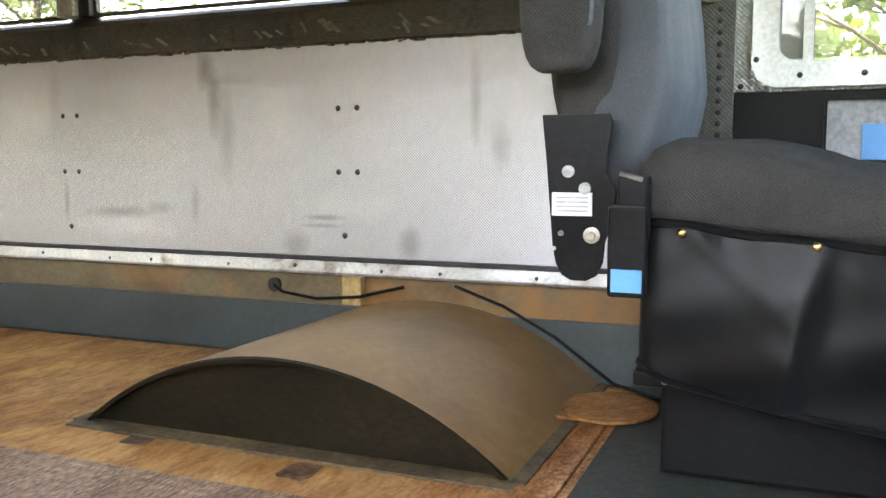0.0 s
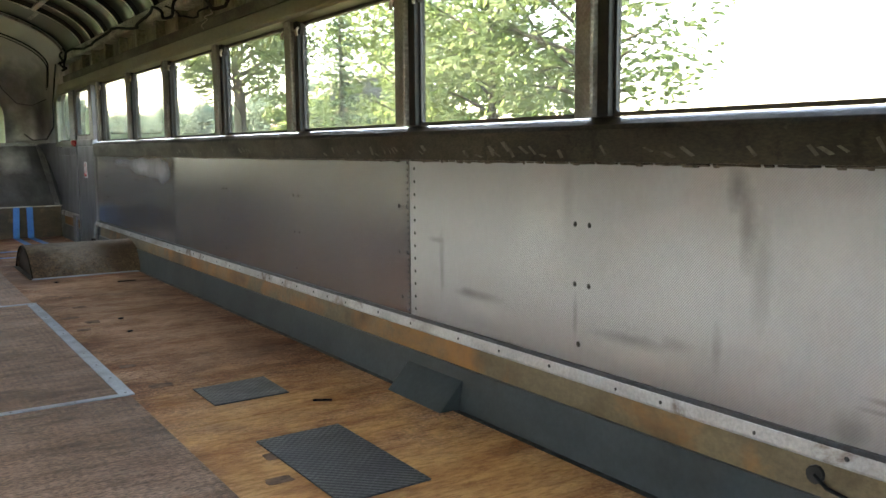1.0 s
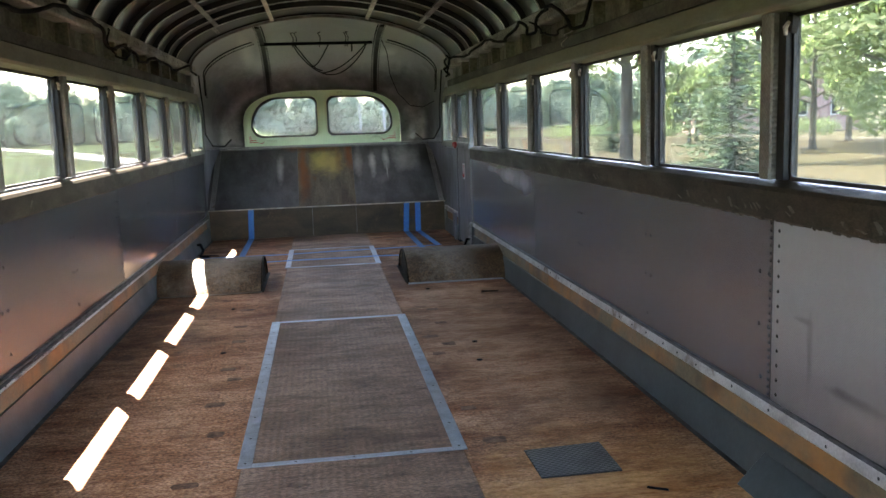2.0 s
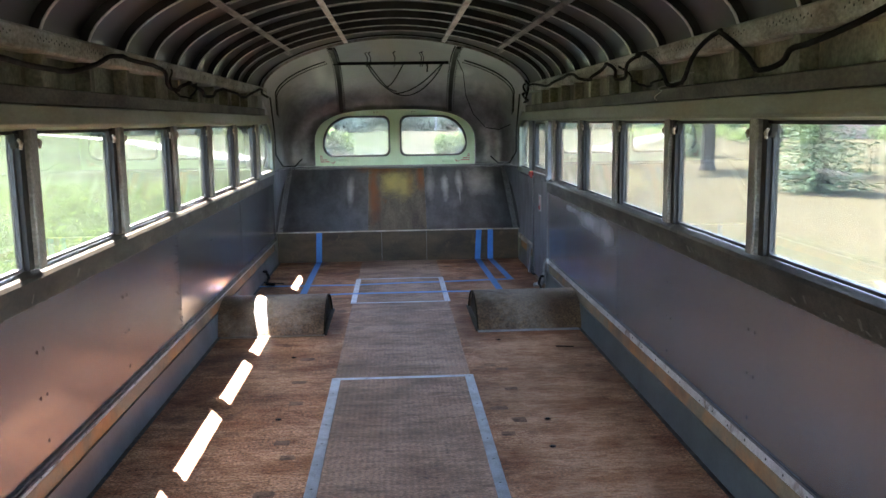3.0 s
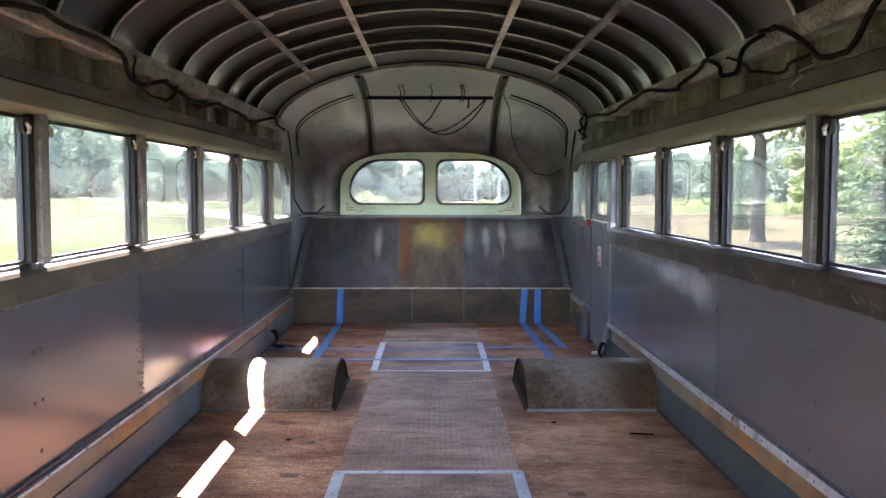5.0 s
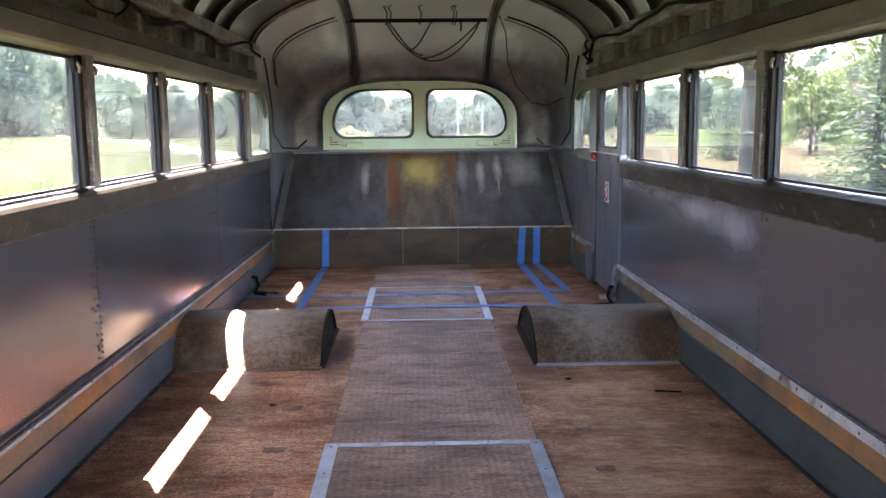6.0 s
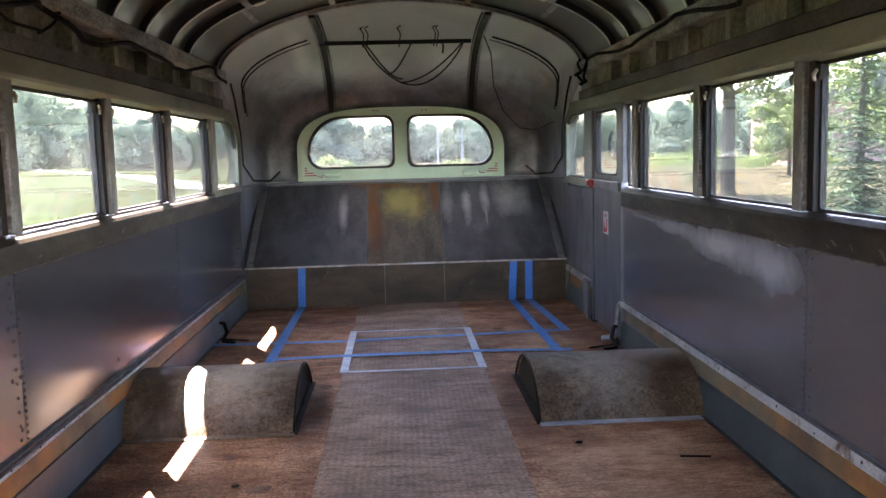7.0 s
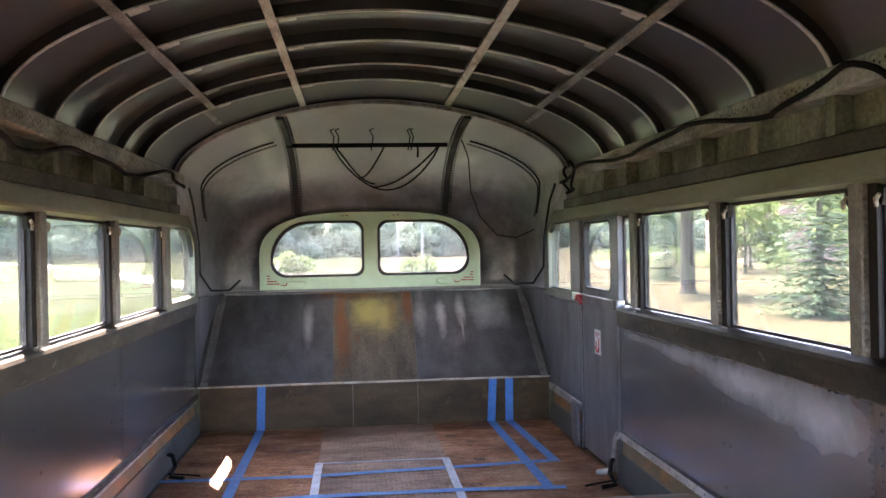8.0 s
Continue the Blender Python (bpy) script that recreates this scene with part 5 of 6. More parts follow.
for a, b in ((-1.06, -0.05), (0.05, 1.06)):
    p = part("pane", Shape().box(a, b, FRONT - 0.022, FRONT - 0.018, 0.78, 1.5), GLASS, front)
    p.visible_shadow = False
well = Shape().box(-1.17, -0.4, FRONT, -5.8, -0.06, 0).box(-0.4, -0.385, FRONT, -4.85, -0.45, 0.0).box(-1.17, -0.4, -4.865, -4.85, -0.45, -0.02)
well.box(-1.17, -0.4, -5.8, -4.85, -0.45, -0.42).box(-1.17, -0.4, -5.815, -5.8, -0.45, -0.06)
solid("entrance_well", well, FLOORMAT, "dark rubber-lined entrance well beside the driver", "entrance steps", kind="structure")

# ---- wheel arches ----
def wheel_arch(s, yc, halfy, h, inner, label, steel=ARCH):
    w = thing("wheel_arch", (s * 0.8, yc, 0), label, "wheel arch", "wheel arches")
    r = (h * h + halfy * halfy) / (2 * h)
    a0 = math.asin(halfy / r)
    arc = [(yc + r * math.sin(-a0 + 2 * a0 * i / 24), h - r + r * math.cos(-a0 + 2 * a0 * i / 24)) for i in range(25)]
    top = Shape()
    top.sweep(None, [[(s * (inner + 0.0085), y, z), (s * 1.14, y, z), (s * 1.14, y, z - 0.006), (s * (inner + 0.0085), y, z - 0.006)] for y, z in arc])
    part("hood", top, steel, w, smooth=30)
    low = [(y, max(z - 0.004, 0.0)) for y, z in arc]
    part("end_plate", Shape().prism(low, s * (inner + 0.02), s * (inner + 0.024), "x"), ARCH_DARK, w, "near-black end plate")
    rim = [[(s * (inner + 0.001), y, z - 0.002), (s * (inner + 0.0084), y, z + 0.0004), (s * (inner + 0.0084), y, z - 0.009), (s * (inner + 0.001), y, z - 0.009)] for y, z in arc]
    part("rim", Shape().sweep(None, rim), ARCH_DARK, w, "near-black worn rim")
    part("foot_flange", Shape().box(s * (inner - (0.03 if yc < 0 else 0.012)), s * (inner + 0.019), yc - halfy - 0.01, yc + halfy + 0.01, 0.0005, 0.0045), ARCH_FOOT if yc < 0 else ARCH_DARK, w, bevel=0.001)
    for sg in (-1, 1):
        part("foot_strip", Shape().box(s * inner, s * 1.1, yc + sg * (halfy - 0.002), yc + sg * (halfy + (0.04 if yc > 0 else 0.022)), 0.0005, 0.0045), STRIP if (s > 0 and sg < 0 < yc) else ARCH_FOOT if yc < 0 else steel, w, bevel=0.001)
    return w


wheel_arch(1, -4.507, 0.402, 0.15, 0.5, "low tan-brown steel wheel arch beside the driver's seat")
wheel_arch(1, 1.075, 0.362, 0.178, 0.47, "brown scuffed steel wheel arch over the rear axle", ARCH_REAR)
wheel_arch(-1, 1.075, 0.362, 0.178, 0.47, "brown scuffed steel wheel arch crossed by a sun patch", ARCH_REAR)

# ---- tape lines ----
def tape(name_label, runs):
    t = thing("tape_line", runs[0], name_label, "tape", "tape lines")
    for (p, q, w) in [(Vector(a), Vector(b), w) for a, b, w in zip(runs[0::1], runs[1::1], [0.03] * len(runs))]:
        d = (q - p).normalized()
        up = Vector((0, 0, 1)) if abs(d.z) < 0.5 else Vector((0, -1, 0))
        sd = d.cross(up).normalized() * 0.026
        b = Shape().add([p - sd, p + sd, q + sd, q - sd, p - sd + up * 0.0006, p + sd + up * 0.0006, q + sd + up * 0.0006, q - sd + up * 0.0006],
                        [(0, 1, 2, 3), (7, 6, 5, 4), (0, 4, 5, 1), (1, 5, 6, 2), (2, 6, 7, 3), (3, 7, 4, 0)])
        part("strip", b, TAPE, t)
    return t


Z = 0.0032
tape("blue masking tape running along the floor and up the step", [(-0.735, 1.86, Z), (-0.745, 3.479, Z), (-0.735, 3.477, 0.286)])
tape("blue masking tape running along the floor and up the step", [(0.765, 1.88, Z), (0.735, 3.479, Z), (0.75, 3.477, 0.288)])
tape("short blue masking tape along the floor and up the step", [(0.905, 2.4, Z), (0.855, 3.479, Z), (0.857, 3.477, 0.288)])
tape("blue masking tape laid across the floor", [(-1.115, 2.33, Z + 0.001), (-0.365, 2.3, Z + 0.001), (0.0, 2.32, 0.0085), (0.38, 2.36, Z + 0.001), (0.93, 2.41, Z + 0.001)])
tape("blue masking tape laid across the floor", [(-0.76, 1.915, Z + 0.0015), (-0.36, 1.93, 0.0085), (0.36, 1.93, 0.0085), (0.84, 1.905, Z + 0.0015)])

# ---- mats and marks on the floor ----
def mat(pts, label):
    p = [(x, y, z) for z in (0.0008, 0.0055) for x, y in pts]
    solid("rubber_mat", Shape().add(p, [(3, 2, 1, 0), (4, 5, 6, 7), (0, 1, 5, 4), (1, 2, 6, 5), (2, 3, 7, 6), (3, 0, 4, 7)]), RUBBER, label, "mat", "rubber mats", bevel=0.0015)


mat([(0.53, -2.487), (0.774, -2.483), (0.778, -2.254), (0.529, -2.272)], "small black textured rubber mat on the plywood")
mat([(0.518, -3.364), (0.757, -3.357), (0.76, -2.863), (0.513, -2.868)], "long black textured rubber mat on the plywood")
rnd = random.Random(5)
for s in (-1, 1):
    y = -4.6
    while y < 3.2:
        if rnd.random() < 0.6:
            x = s * rnd.choice((0.43, 0.46, 0.5, 0.52))
            if abs(y - 1.035) < 0.45:
                x = s * 0.405
            wx, wy = rnd.uniform(0.026, 0.04), rnd.uniform(0.02, 0.03)
            pts = [(x + wx * (0.9 + 0.2 * rnd.random()) * math.copysign(abs(math.cos(a)) ** 0.35, math.cos(a)), y + wy * (0.9 + 0.2 * rnd.random()) * math.copysign(abs(math.sin(a)) ** 0.35, math.sin(a))) for a in (2 * math.pi * i / 14 for i in range(14))]
            part("bracket_mark", Shape().prism(pts, 0.0003, 0.0011, "z"), PATCH, floor)
        y += rnd.choice((0.16, 0.28, 0.33, 0.42))
for p, q in (((0.88, 0.29, 0.004), (0.98, 0.275, 0.004)), ((0.8, -2.61, 0.004), (0.85, -2.64, 0.004))):
    tagged(new("metal_splinter", mesh_of("metal_splinter", Shape().tube([p, q], 0.004, 6), BLACK)), "thin dark splinter lying on the plywood floor", "debris", "floor debris")
for x, y in ((0.585, -1.215), (0.57, 0.47), (-0.6, 0.2), (0.62, -0.9), (-0.55, -0.8)):
    tagged(new("debris_chip", mesh_of("debris_chip", Shape().blob((x, y, 0.005), (0.028, 0.018, 0.009), 0.9, 8, 5), BLACK)), "small dark chip of debris on the floor", "debris", "floor debris")

# wedge cover, hole, cable and shim in the right-hand cove
wc = Shape().prism([(1.135, 0.003), (1.05, 0.003), (1.13, 0.088), (1.135, 0.088)], -2.95, -2.64, "y")
solid("wedge_cover", wc, BLUEGREY, "grey-blue sheet-metal wedge cover at the wall foot", "cover", bevel=0.002)
solid("wood_shim", Shape().box(1.125, 1.148, -4.34, -4.29, 0.13, 0.198), WOODBLOCK, "pale wooden shim under the wall rail", "shim", bevel=0.002)
cb = thing("floor_cable", (1.14, -4.2, 0.17), "thin black cable coming out of a hole in the rust band", "cable")
part("grommet", Shape().tube([(1.155, -4.09, 0.165), (1.142, -4.09, 0.165)], 0.018, 12), GASKET, cb)
part("wire", Shape().tube([(1.142, -4.09, 0.165), (1.135, -4.12, 0.15), (1.126, -4.22, 0.14), (1.12, -4.34, 0.152), (1.128, -4.45, 0.18)], 0.004, 6), CABLE, cb, smooth=60)
cb = thing("floor_cable", (1.1, -4.8, 0.1), "black cable draped along the front wheel arch", "cable")
part("wire", Shape().tube([(1.12, -4.58, 0.19), (1.1, -4.7, 0.155), (1.08, -4.82, 0.1), (1.05, -4.95, 0.02), (1.0, -5.05, 0.012)], 0.004, 6), CABLE, cb, smooth=60)
for s, y in ((-1, 2.45), (1, 1.95)):
    cb = thing("cable_end", (s * 1.08, y, 0), "stripped dark cable end lying by the wall", "cable")
    part("wire", Shape().tube([(s * 1.11, y + 0.08, 0.09), (s * 1.08, y + 0.02, 0.1), (s * 1.05, y - 0.05, 0.06), (s * 1.07, y - 0.08, 0.015), (s * 1.0, y - 0.1, 0.01)], 0.011, 7), CABLE, cb, smooth=60)
    part("wire", Shape().tube([(s * 1.1, y, 0.012), (s * 1.0, y - 0.03, 0.01), (s * 0.93, y - 0.06, 0.01)], 0.005, 6), CABLE, cb, smooth=60)

# ---- cables along the roof rails ----
def swag(s, knots, r, mat_, label, x=1.058):
    """A cable hung through the given (y, z) knots, sagging between them."""
    pts = []
    for (y0, z0), (y1, z1) in zip(knots[:-1], knots[1:]):
        for k in range(8):
            u = k / 8
            e = u * u * (3 - 2 * u)
            pts.append((s * (x + 0.012 * math.sin(7 * (y0 + u))), y0 + (y1 - y0) * u, z0 + (z1 - z0) * e))
    pts.append((s * x, *knots[-1]))
    c = thing("roof_cable", pts[0], label, "cable", "roof cables")
    part("wire", Shape().tube(pts, r, 7), mat_, c, smooth=60)
    return c


swag(1, [(-3.6, 1.46), (-2.9, 1.57), (-2.2, 1.47), (-1.95, 1.42), (-1.58, 1.57), (-1.15, 1.41), (-0.72, 1.565), (-0.62, 1.56), (-0.35, 1.47), (-0.1, 1.56), (0.3, 1.5), (0.9, 1.56), (1.6, 1.52), (2.3, 1.56), (2.8, 1.5)], 0.0085, CABLE,
     "thick black cable sagging along the roof rail")
swag(1, [(-0.35, 1.53), (-0.6, 1.45), (-0.78, 1.42), (-1.0, 1.44)], 0.005, CABLE, "thin black wire looped over the header")
swag(1, [(-1.3, 1.45), (-1.12, 1.43), (-0.98, 1.425), (-0.88, 1.405), (-0.84, 1.36)], 0.0025, PALECABLE, "pale wire hanging over the header", 1.085)
swag(1, [(2.55, 1.6), (2.5, 1.45), (2.62, 1.43), (2.7, 1.5), (2.66, 1.58)], 0.008, CABLE, "black cable loop near the rear dome")
swag(-1, [(-3.0, 1.5), (-2.2, 1.47), (-1.6, 1.46), (-1.0, 1.55), (-0.5, 1.54), (-0.2, 1.45), (0.1, 1.5), (0.5, 1.44), (1.0, 1.5), (1.7, 1.47), (2.4, 1.55), (2.8, 1.5)], 0.009, CABLE,
     "thin black cable sagging along the roof rail")
swag(-1, [(-0.3, 1.54), (-0.2, 1.43), (0.1, 1.42), (0.25, 1.5)], 0.005, CABLE, "thin wire loop under the roof rail")
for s in (-1, 1):
    rr = Shape().tube([(s * 1.05, 2.9, 1.5), (s * 1.085, 3.2, 1.42), (s * 1.1, 3.44, 1.2), (s * 1.105, 3.5, 1.0), (s * 1.06, 3.62, 0.89), (s * 0.97, 3.8, 0.88), (s * 0.92, 3.95, 0.94)], 0.007, 7)
    c = thing("dome_cable", (s * 1.05, 2.9, 1.5), "black cable running down the rear corner of the dome", "cable", "dome cables")
    part("wire", rr, CABLE, c, smooth=60)
c = thing("dome_cable", (0.56, 3.4, 1.8), "thin black wire hanging down the dome", "cable", "dome cables")
part("wire", Shape().tube([(0.56, 3.35, 1.82), (0.62, 3.5, 1.72), (0.66, 3.72, 1.52), (0.74, 3.85, 1.35), (0.86, 3.86, 1.22), (0.98, 3.78, 1.2), (1.07, 3.6, 1.25)], 0.004, 6), CABLE, c, smooth=60)

# ---- driver's seat ----
seat = thing("driver_seat", (0.72, -5.4, 0), "grey fabric driver's seat with black vinyl skirt, armrest folded up", "seat")
part("pedestal", Shape().box(0.54, 0.96, -5.72, -5.15, -0.0015, 0.15), BLACK, seat, bevel=0.008)
part("slide_rail", Shape().box(0.47, 0.98, -5.72, -5.118, 0.152, 0.174), BLACK, seat, bevel=0.004)
for x, y in ((0.468, -5.165), (0.468, -5.4)):
    part("rail_bolt", Shape().tube([(x + 0.004, y, 0.163), (x - 0.004, y, 0.163)], 0.005, 10), ALU_PLAIN, seat)


def glide(knots, v):
    """Runs through (place, height) knots."""
    for (a, p), (b, q) in zip(knots[:-1], knots[1:]):
        if v <= b:
            k = min(1, max(0, (v - a) / (b - a)))
            return p + (q - p) * k
    return knots[-1][1]


SEAM = [(0.0, 0.396), (0.08, 0.391), (0.14, 0.383), (0.23, 0.373), (0.32, 0.367), (0.6, 0.355)]
HEM = [(0.0, 0.187), (0.04, 0.169), (0.185, 0.141), (0.32, 0.124), (0.6, 0.11)]
NEAR_TOP = [(0.0, 0.5), (0.05, 0.517), (0.11, 0.516), (0.15, 0.509), (0.19, 0.497), (0.24, 0.48), (0.3, 0.462), (0.36, 0.442), (0.6, 0.42)]
FAR_TOP = [(0.0, 0.505), (0.08, 0.525), (0.15, 0.525), (0.2, 0.517), (0.26, 0.502), (0.3, 0.486), (0.4, 0.475), (0.6, 0.45)]
path = [(0.95, -5.125), (0.8, -5.122), (0.65, -5.123), (0.52, -5.125), (0.475, -5.127), (0.455, -5.135), (0.447, -5.15)] + [(0.445, -5.15 - 0.0095 * i) for i in range(1, 60)]
rings = []
for x, y in path:
    u = -5.13 - y
    top, low = glide(SEAM, u), glide(HEM, u)
    ring = []
    for i in range(23):
        v = i / 22
        fold = 0.012 * math.sin(math.pi * v)
        ridge = 0.238 - 0.05 * v
        fold += 0.022 * min(1, 0.35 + v) * max(0, 1 - abs(u - ridge) / (0.11 if u < ridge else 0.03)) ** 1.3
        for stud in (0.06, 0.233, 0.4):
            fold += 0.006 * math.exp(-3.5 * v) * math.cos((u - stud) * 60) + 0.005 * math.exp(-((u - stud - 0.3 * v) / 0.02) ** 2) * max(0, 0.6 - v)
        fold += 0.004 * math.sin(23 * u + 13 * v) * v
        near = min(1, max(0, (0.52 - x) / 0.06))
        ring.append((x - fold * near, y + 0.004 * math.sin(9 * v) * (1 - near), top + (low - top) * v - 0.006 * math.exp(-3 * v) * abs(math.sin((u - 0.06) / 0.173 * math.pi))))
    rings.append(ring + [(px + 0.004, py - 0.003, pz) for px, py, pz in reversed(ring)])
part("skirt", Shape().sweep(None, rings), VINYL, seat, "creased black vinyl skirt", smooth=60)
part("seat_box", Shape().box(0.49, 0.97, -5.72, -5.14, 0.175, 0.395), BLACK, seat, bevel=0.01)
part("hem", Shape().tube([(x - 0.004, y, glide(HEM, -5.13 - y) + 0.002) for x, y in path[2:]], 0.0055, 6), BLACK, seat)
rings = []
for i in range(33):
    u = -0.03 + 0.63 * i / 32
    y = -5.13 - u
    shut = 1 - 0.9 * max(0, (0.02 - u) / 0.05) ** 2 if u < 0.02 else 1.0
    na, fa, lo = glide(NEAR_TOP, max(u, 0)), glide(FAR_TOP, max(u, 0)), glide(SEAM, max(u, 0)) + 0.004
    half = [(0.447, lo), (0.437, lo + 0.02), (0.434, lo + (na - lo) * 0.45), (0.441, lo + (na - lo) * 0.75), (0.46, na - 0.012), (0.49, na - 0.001), (0.53, na - 0.002), (0.6, na - 0.02), (0.7, na - 0.03),
            (0.8, (na + fa) / 2 - 0.022), (0.86, fa - 0.006), (0.91, fa), (0.96, fa - 0.014), (0.99, lo + (fa - lo) * 0.6), (0.995, lo + 0.02), (0.985, lo)]
    rings.append([(x, y, lo + (z - lo) * max(0.1, shut)) for x, z in half])
cushion_shape = Shape().sweep(None, rings)
part("cushion", cushion_shape, FABRIC, seat, smooth=70)
part("seam_cord", Shape().tube([(0.441, -5.135 - 0.028 * i, glide(SEAM, 0.005 + 0.028 * i) + 0.002 * math.sin(i)) for i in range(21)], 0.006, 6), BLACK, seat)
for y, z in ((-5.187, 0.382), (-5.36, 0.369), (-5.53, 0.36)):
    part("stud", Shape().blob((0.437, y, z), (0.012, 0.014, 0.014), 1.0, 10, 6), BRASS, seat, "round brass stud", smooth=60)
part("backrest", Shape().blob((0.72, -5.037, 0.84), (0.5, 0.14, 0.68), 0.42, 40, 18,
                              lambda q: Vector((q.x, q.y + 0.03 * (q.z - 0.6), q.z))), FABRIC, seat, smooth=60)
part("lumbar", Shape().blob((0.72, -5.093, 0.73), (0.47, 0.15, 0.66), 0.5, 40, 22,
                            lambda q: Vector((q.x, q.y + 0.02 * (q.z - 0.6) - 0.012 * math.cos((q.z - 0.64) * 16) * (q.y < -5.1) - 0.0025 * math.sin(q.x * 130) * (q.y < -5.1), q.z))), FABRIC_LIGHT, seat, "blue-grey plush seat face", smooth=60)
arm = part("armrest", Shape().blob((0.415, -5.018, 0.825), (0.075, 0.115, 0.44), 0.42, 28, 14), FABRIC, seat, smooth=60)
part("piping", Shape().tube([(0.385, -5.067, 1.0), (0.383, -5.071, 0.8), (0.386, -5.065, 0.67), (0.395, -5.037, 0.625)], 0.004, 6), FABRIC_LIGHT, arm)
plate_line = [(-4.981, 0.55), (-4.988, 0.483), (-4.999, 0.354), (-5.004, 0.33), (-5.013, 0.314), (-5.027, 0.306), (-5.05, 0.306), (-5.065, 0.314), (-5.074, 0.334), (-5.077, 0.365), (-5.09, 0.4), (-5.092, 0.44), (-5.075, 0.465), (-5.085, 0.54), (-5.08, 0.55)]
side = part("side_plate", Shape().prism(plate_line, 0.452, 0.46, "x"), BLACK, seat, "black steel recliner plate", bevel=0.0015)
lab = part("label", Shape().box(0.4495, 0.4515, -5.058, -4.998, 0.402, 0.436), WHITE, side, "white label with unreadable print")
for k in range(4):
    part("print", Shape().box(0.4487, 0.4494, -5.052, -5.004, 0.408 + k * 0.0065, 0.4105 + k * 0.0065), GREYINK, side)
for y, z, r in ((-5.022, 0.467, 0.009), (-5.047, 0.442, 0.009), (-5.012, 0.376, 0.004), (-5.002, 0.353, 0.003)):
    part("bolt", Shape().tube([(0.452, y, z), (0.447, y, z)], r, 12), ALU_PLAIN, side)
part("pivot", Shape().tube([(0.455, -5.058, 0.374), (0.447, -5.058, 0.374), (0.446, -5.058, 0.374), (0.437, -5.058, 0.374)], [0.012, 0.012, 0.007, 0.006], 14), RAILTOP, side, "worn steel pivot knob", smooth=40)
bk = part("buckle", Shape().prism(rounded(-5.142, -5.088, 0.29, 0.42, 0.006), 0.415, 0.44, "x"), BLACK, seat, "black belt buckle with a blue panel", bevel=0.003)
part("panel", Shape().box(0.4125, 0.415, -5.137, -5.094, 0.298, 0.33), BLUEPLASTIC, bk, "light blue plastic panel")
part("tongue", Shape().box(0.418, 0.44, -5.145, -5.098, 0.37, 0.462), BLACK, bk, bevel=0.006)
part("clip", Shape().tube([(0.416, -5.104, 0.465), (0.416, -5.135, 0.456)], 0.004, 6), ALU_PLAIN, bk)

seat.location, seat.scale = (0.775, -5.339, 0.0098), (0.943, 0.943, 0.943)

plate = thing("floor_plate", (0.72, -5.05, 0.01), "rusty orange steel plate beside the wheel arch foot", "plate")
part("disc", Shape().prism([(0.9 + 0.105 * math.cos(a), -4.975 + 0.085 * math.sin(a)) for a in (2 * math.pi * i / 28 for i in range(28))], 0.012, 0.018, "z"), ORANGE, plate, bevel=0.002)
part("neck", Shape().box(0.815, 0.985, -4.945, -4.88, 0.0085, 0.0135), ORANGE, plate)

# ---- driver's corner of the right wall ----
cockpit = thing("wall_cockpit", (W, -5.6, 0), "dark riveted driver's wall with a framed side window", "wall", kind="structure")
part("post_panel", Shape().box(1.128, 1.168, -5.212, -5.1, 0.0, 1.4), POSTGREY, cockpit, "grey riveted post panel", bevel=0.002)
rv = Shape()
for i in range(52):
    rv.rivet((1.128, -5.184, 0.1 + i * 0.022), (-1, 0, 0), 0.006, 0.003)
part("rivets", rv, RIVET, cockpit, kind="stuff")
part("lower_panel", Shape().box(1.132, 1.168, FRONT, -5.213, 0.0, 0.598), BLACK, cockpit, "black lower panel", bevel=0.002)
part("window_panel", ring_shape(rounded(-6.25, -5.213, 0.6, 1.27, 0.002), rounded(-6.1, -5.25, 0.612, 1.22, 0.03), 1.135, 1.168), PERFORATED, cockpit)
part("window_frame", ring_shape(rounded(-6.12, -5.243, 0.606, 1.225, 0.05), rounded(-6.06, -5.291, 0.655, 1.17, 0.035), 1.124, 1.139), WINFRAME, cockpit, "bare aluminium window frame with rounded corners", smooth=40)
part("mullion", Shape().box(1.125, 1.139, -5.352, -5.334, 0.655, 1.17), WINFRAME, cockpit)
p = part("pane", Shape().box(1.138, 1.141, -6.06, -5.295, 0.66, 1.17), GLASS, cockpit)
p.visible_shadow = False
sc = Shape()
for y, z in ((-5.252, 0.66), (-5.255, 0.78), (-5.33, 0.628), (-5.44, 0.628), (-5.56, 0.628), (-5.25, 0.9), (-5.225, 0.61)):
    sc.rivet((1.124, y, z), (-1, 0, 0), 0.006, 0.003)
part("screws", sc, RIVET, cockpit)
pk = thing("document_pocket", (1.12, -5.5, 0.5), "clear plastic wall pocket holding something blue", "wall pocket")
part("pocket", ring_shape(rounded(-5.62, -5.375, 0.46, 0.585, 0.006), rounded(-5.615, -5.38, 0.465, 0.58, 0.005), 1.118, 1.1315), BLACK, pk)
part("sheet", Shape().box(1.13, 1.1315, -5.615, -5.38, 0.465, 0.58), GREYINK, pk, "cloudy grey plastic sheet")
part("booklet", Shape().box(1.121, 1.129, -5.6, -5.44, 0.468, 0.535), BLUEPLASTIC, pk, "blue booklet", bevel=0.002)
g = thing("round_gauge", (1.12, -5.16, 0.8), "round grey gauge clamped to the driver's post", "gauge")
part("ring", Shape().tube([(1.126, -5.165, 0.8), (1.1, -5.165, 0.8)], 0.03, 18), RECESS, g, smooth=30)

for ob in (cockpit, pk, g):
    ob.location.y += 0.055

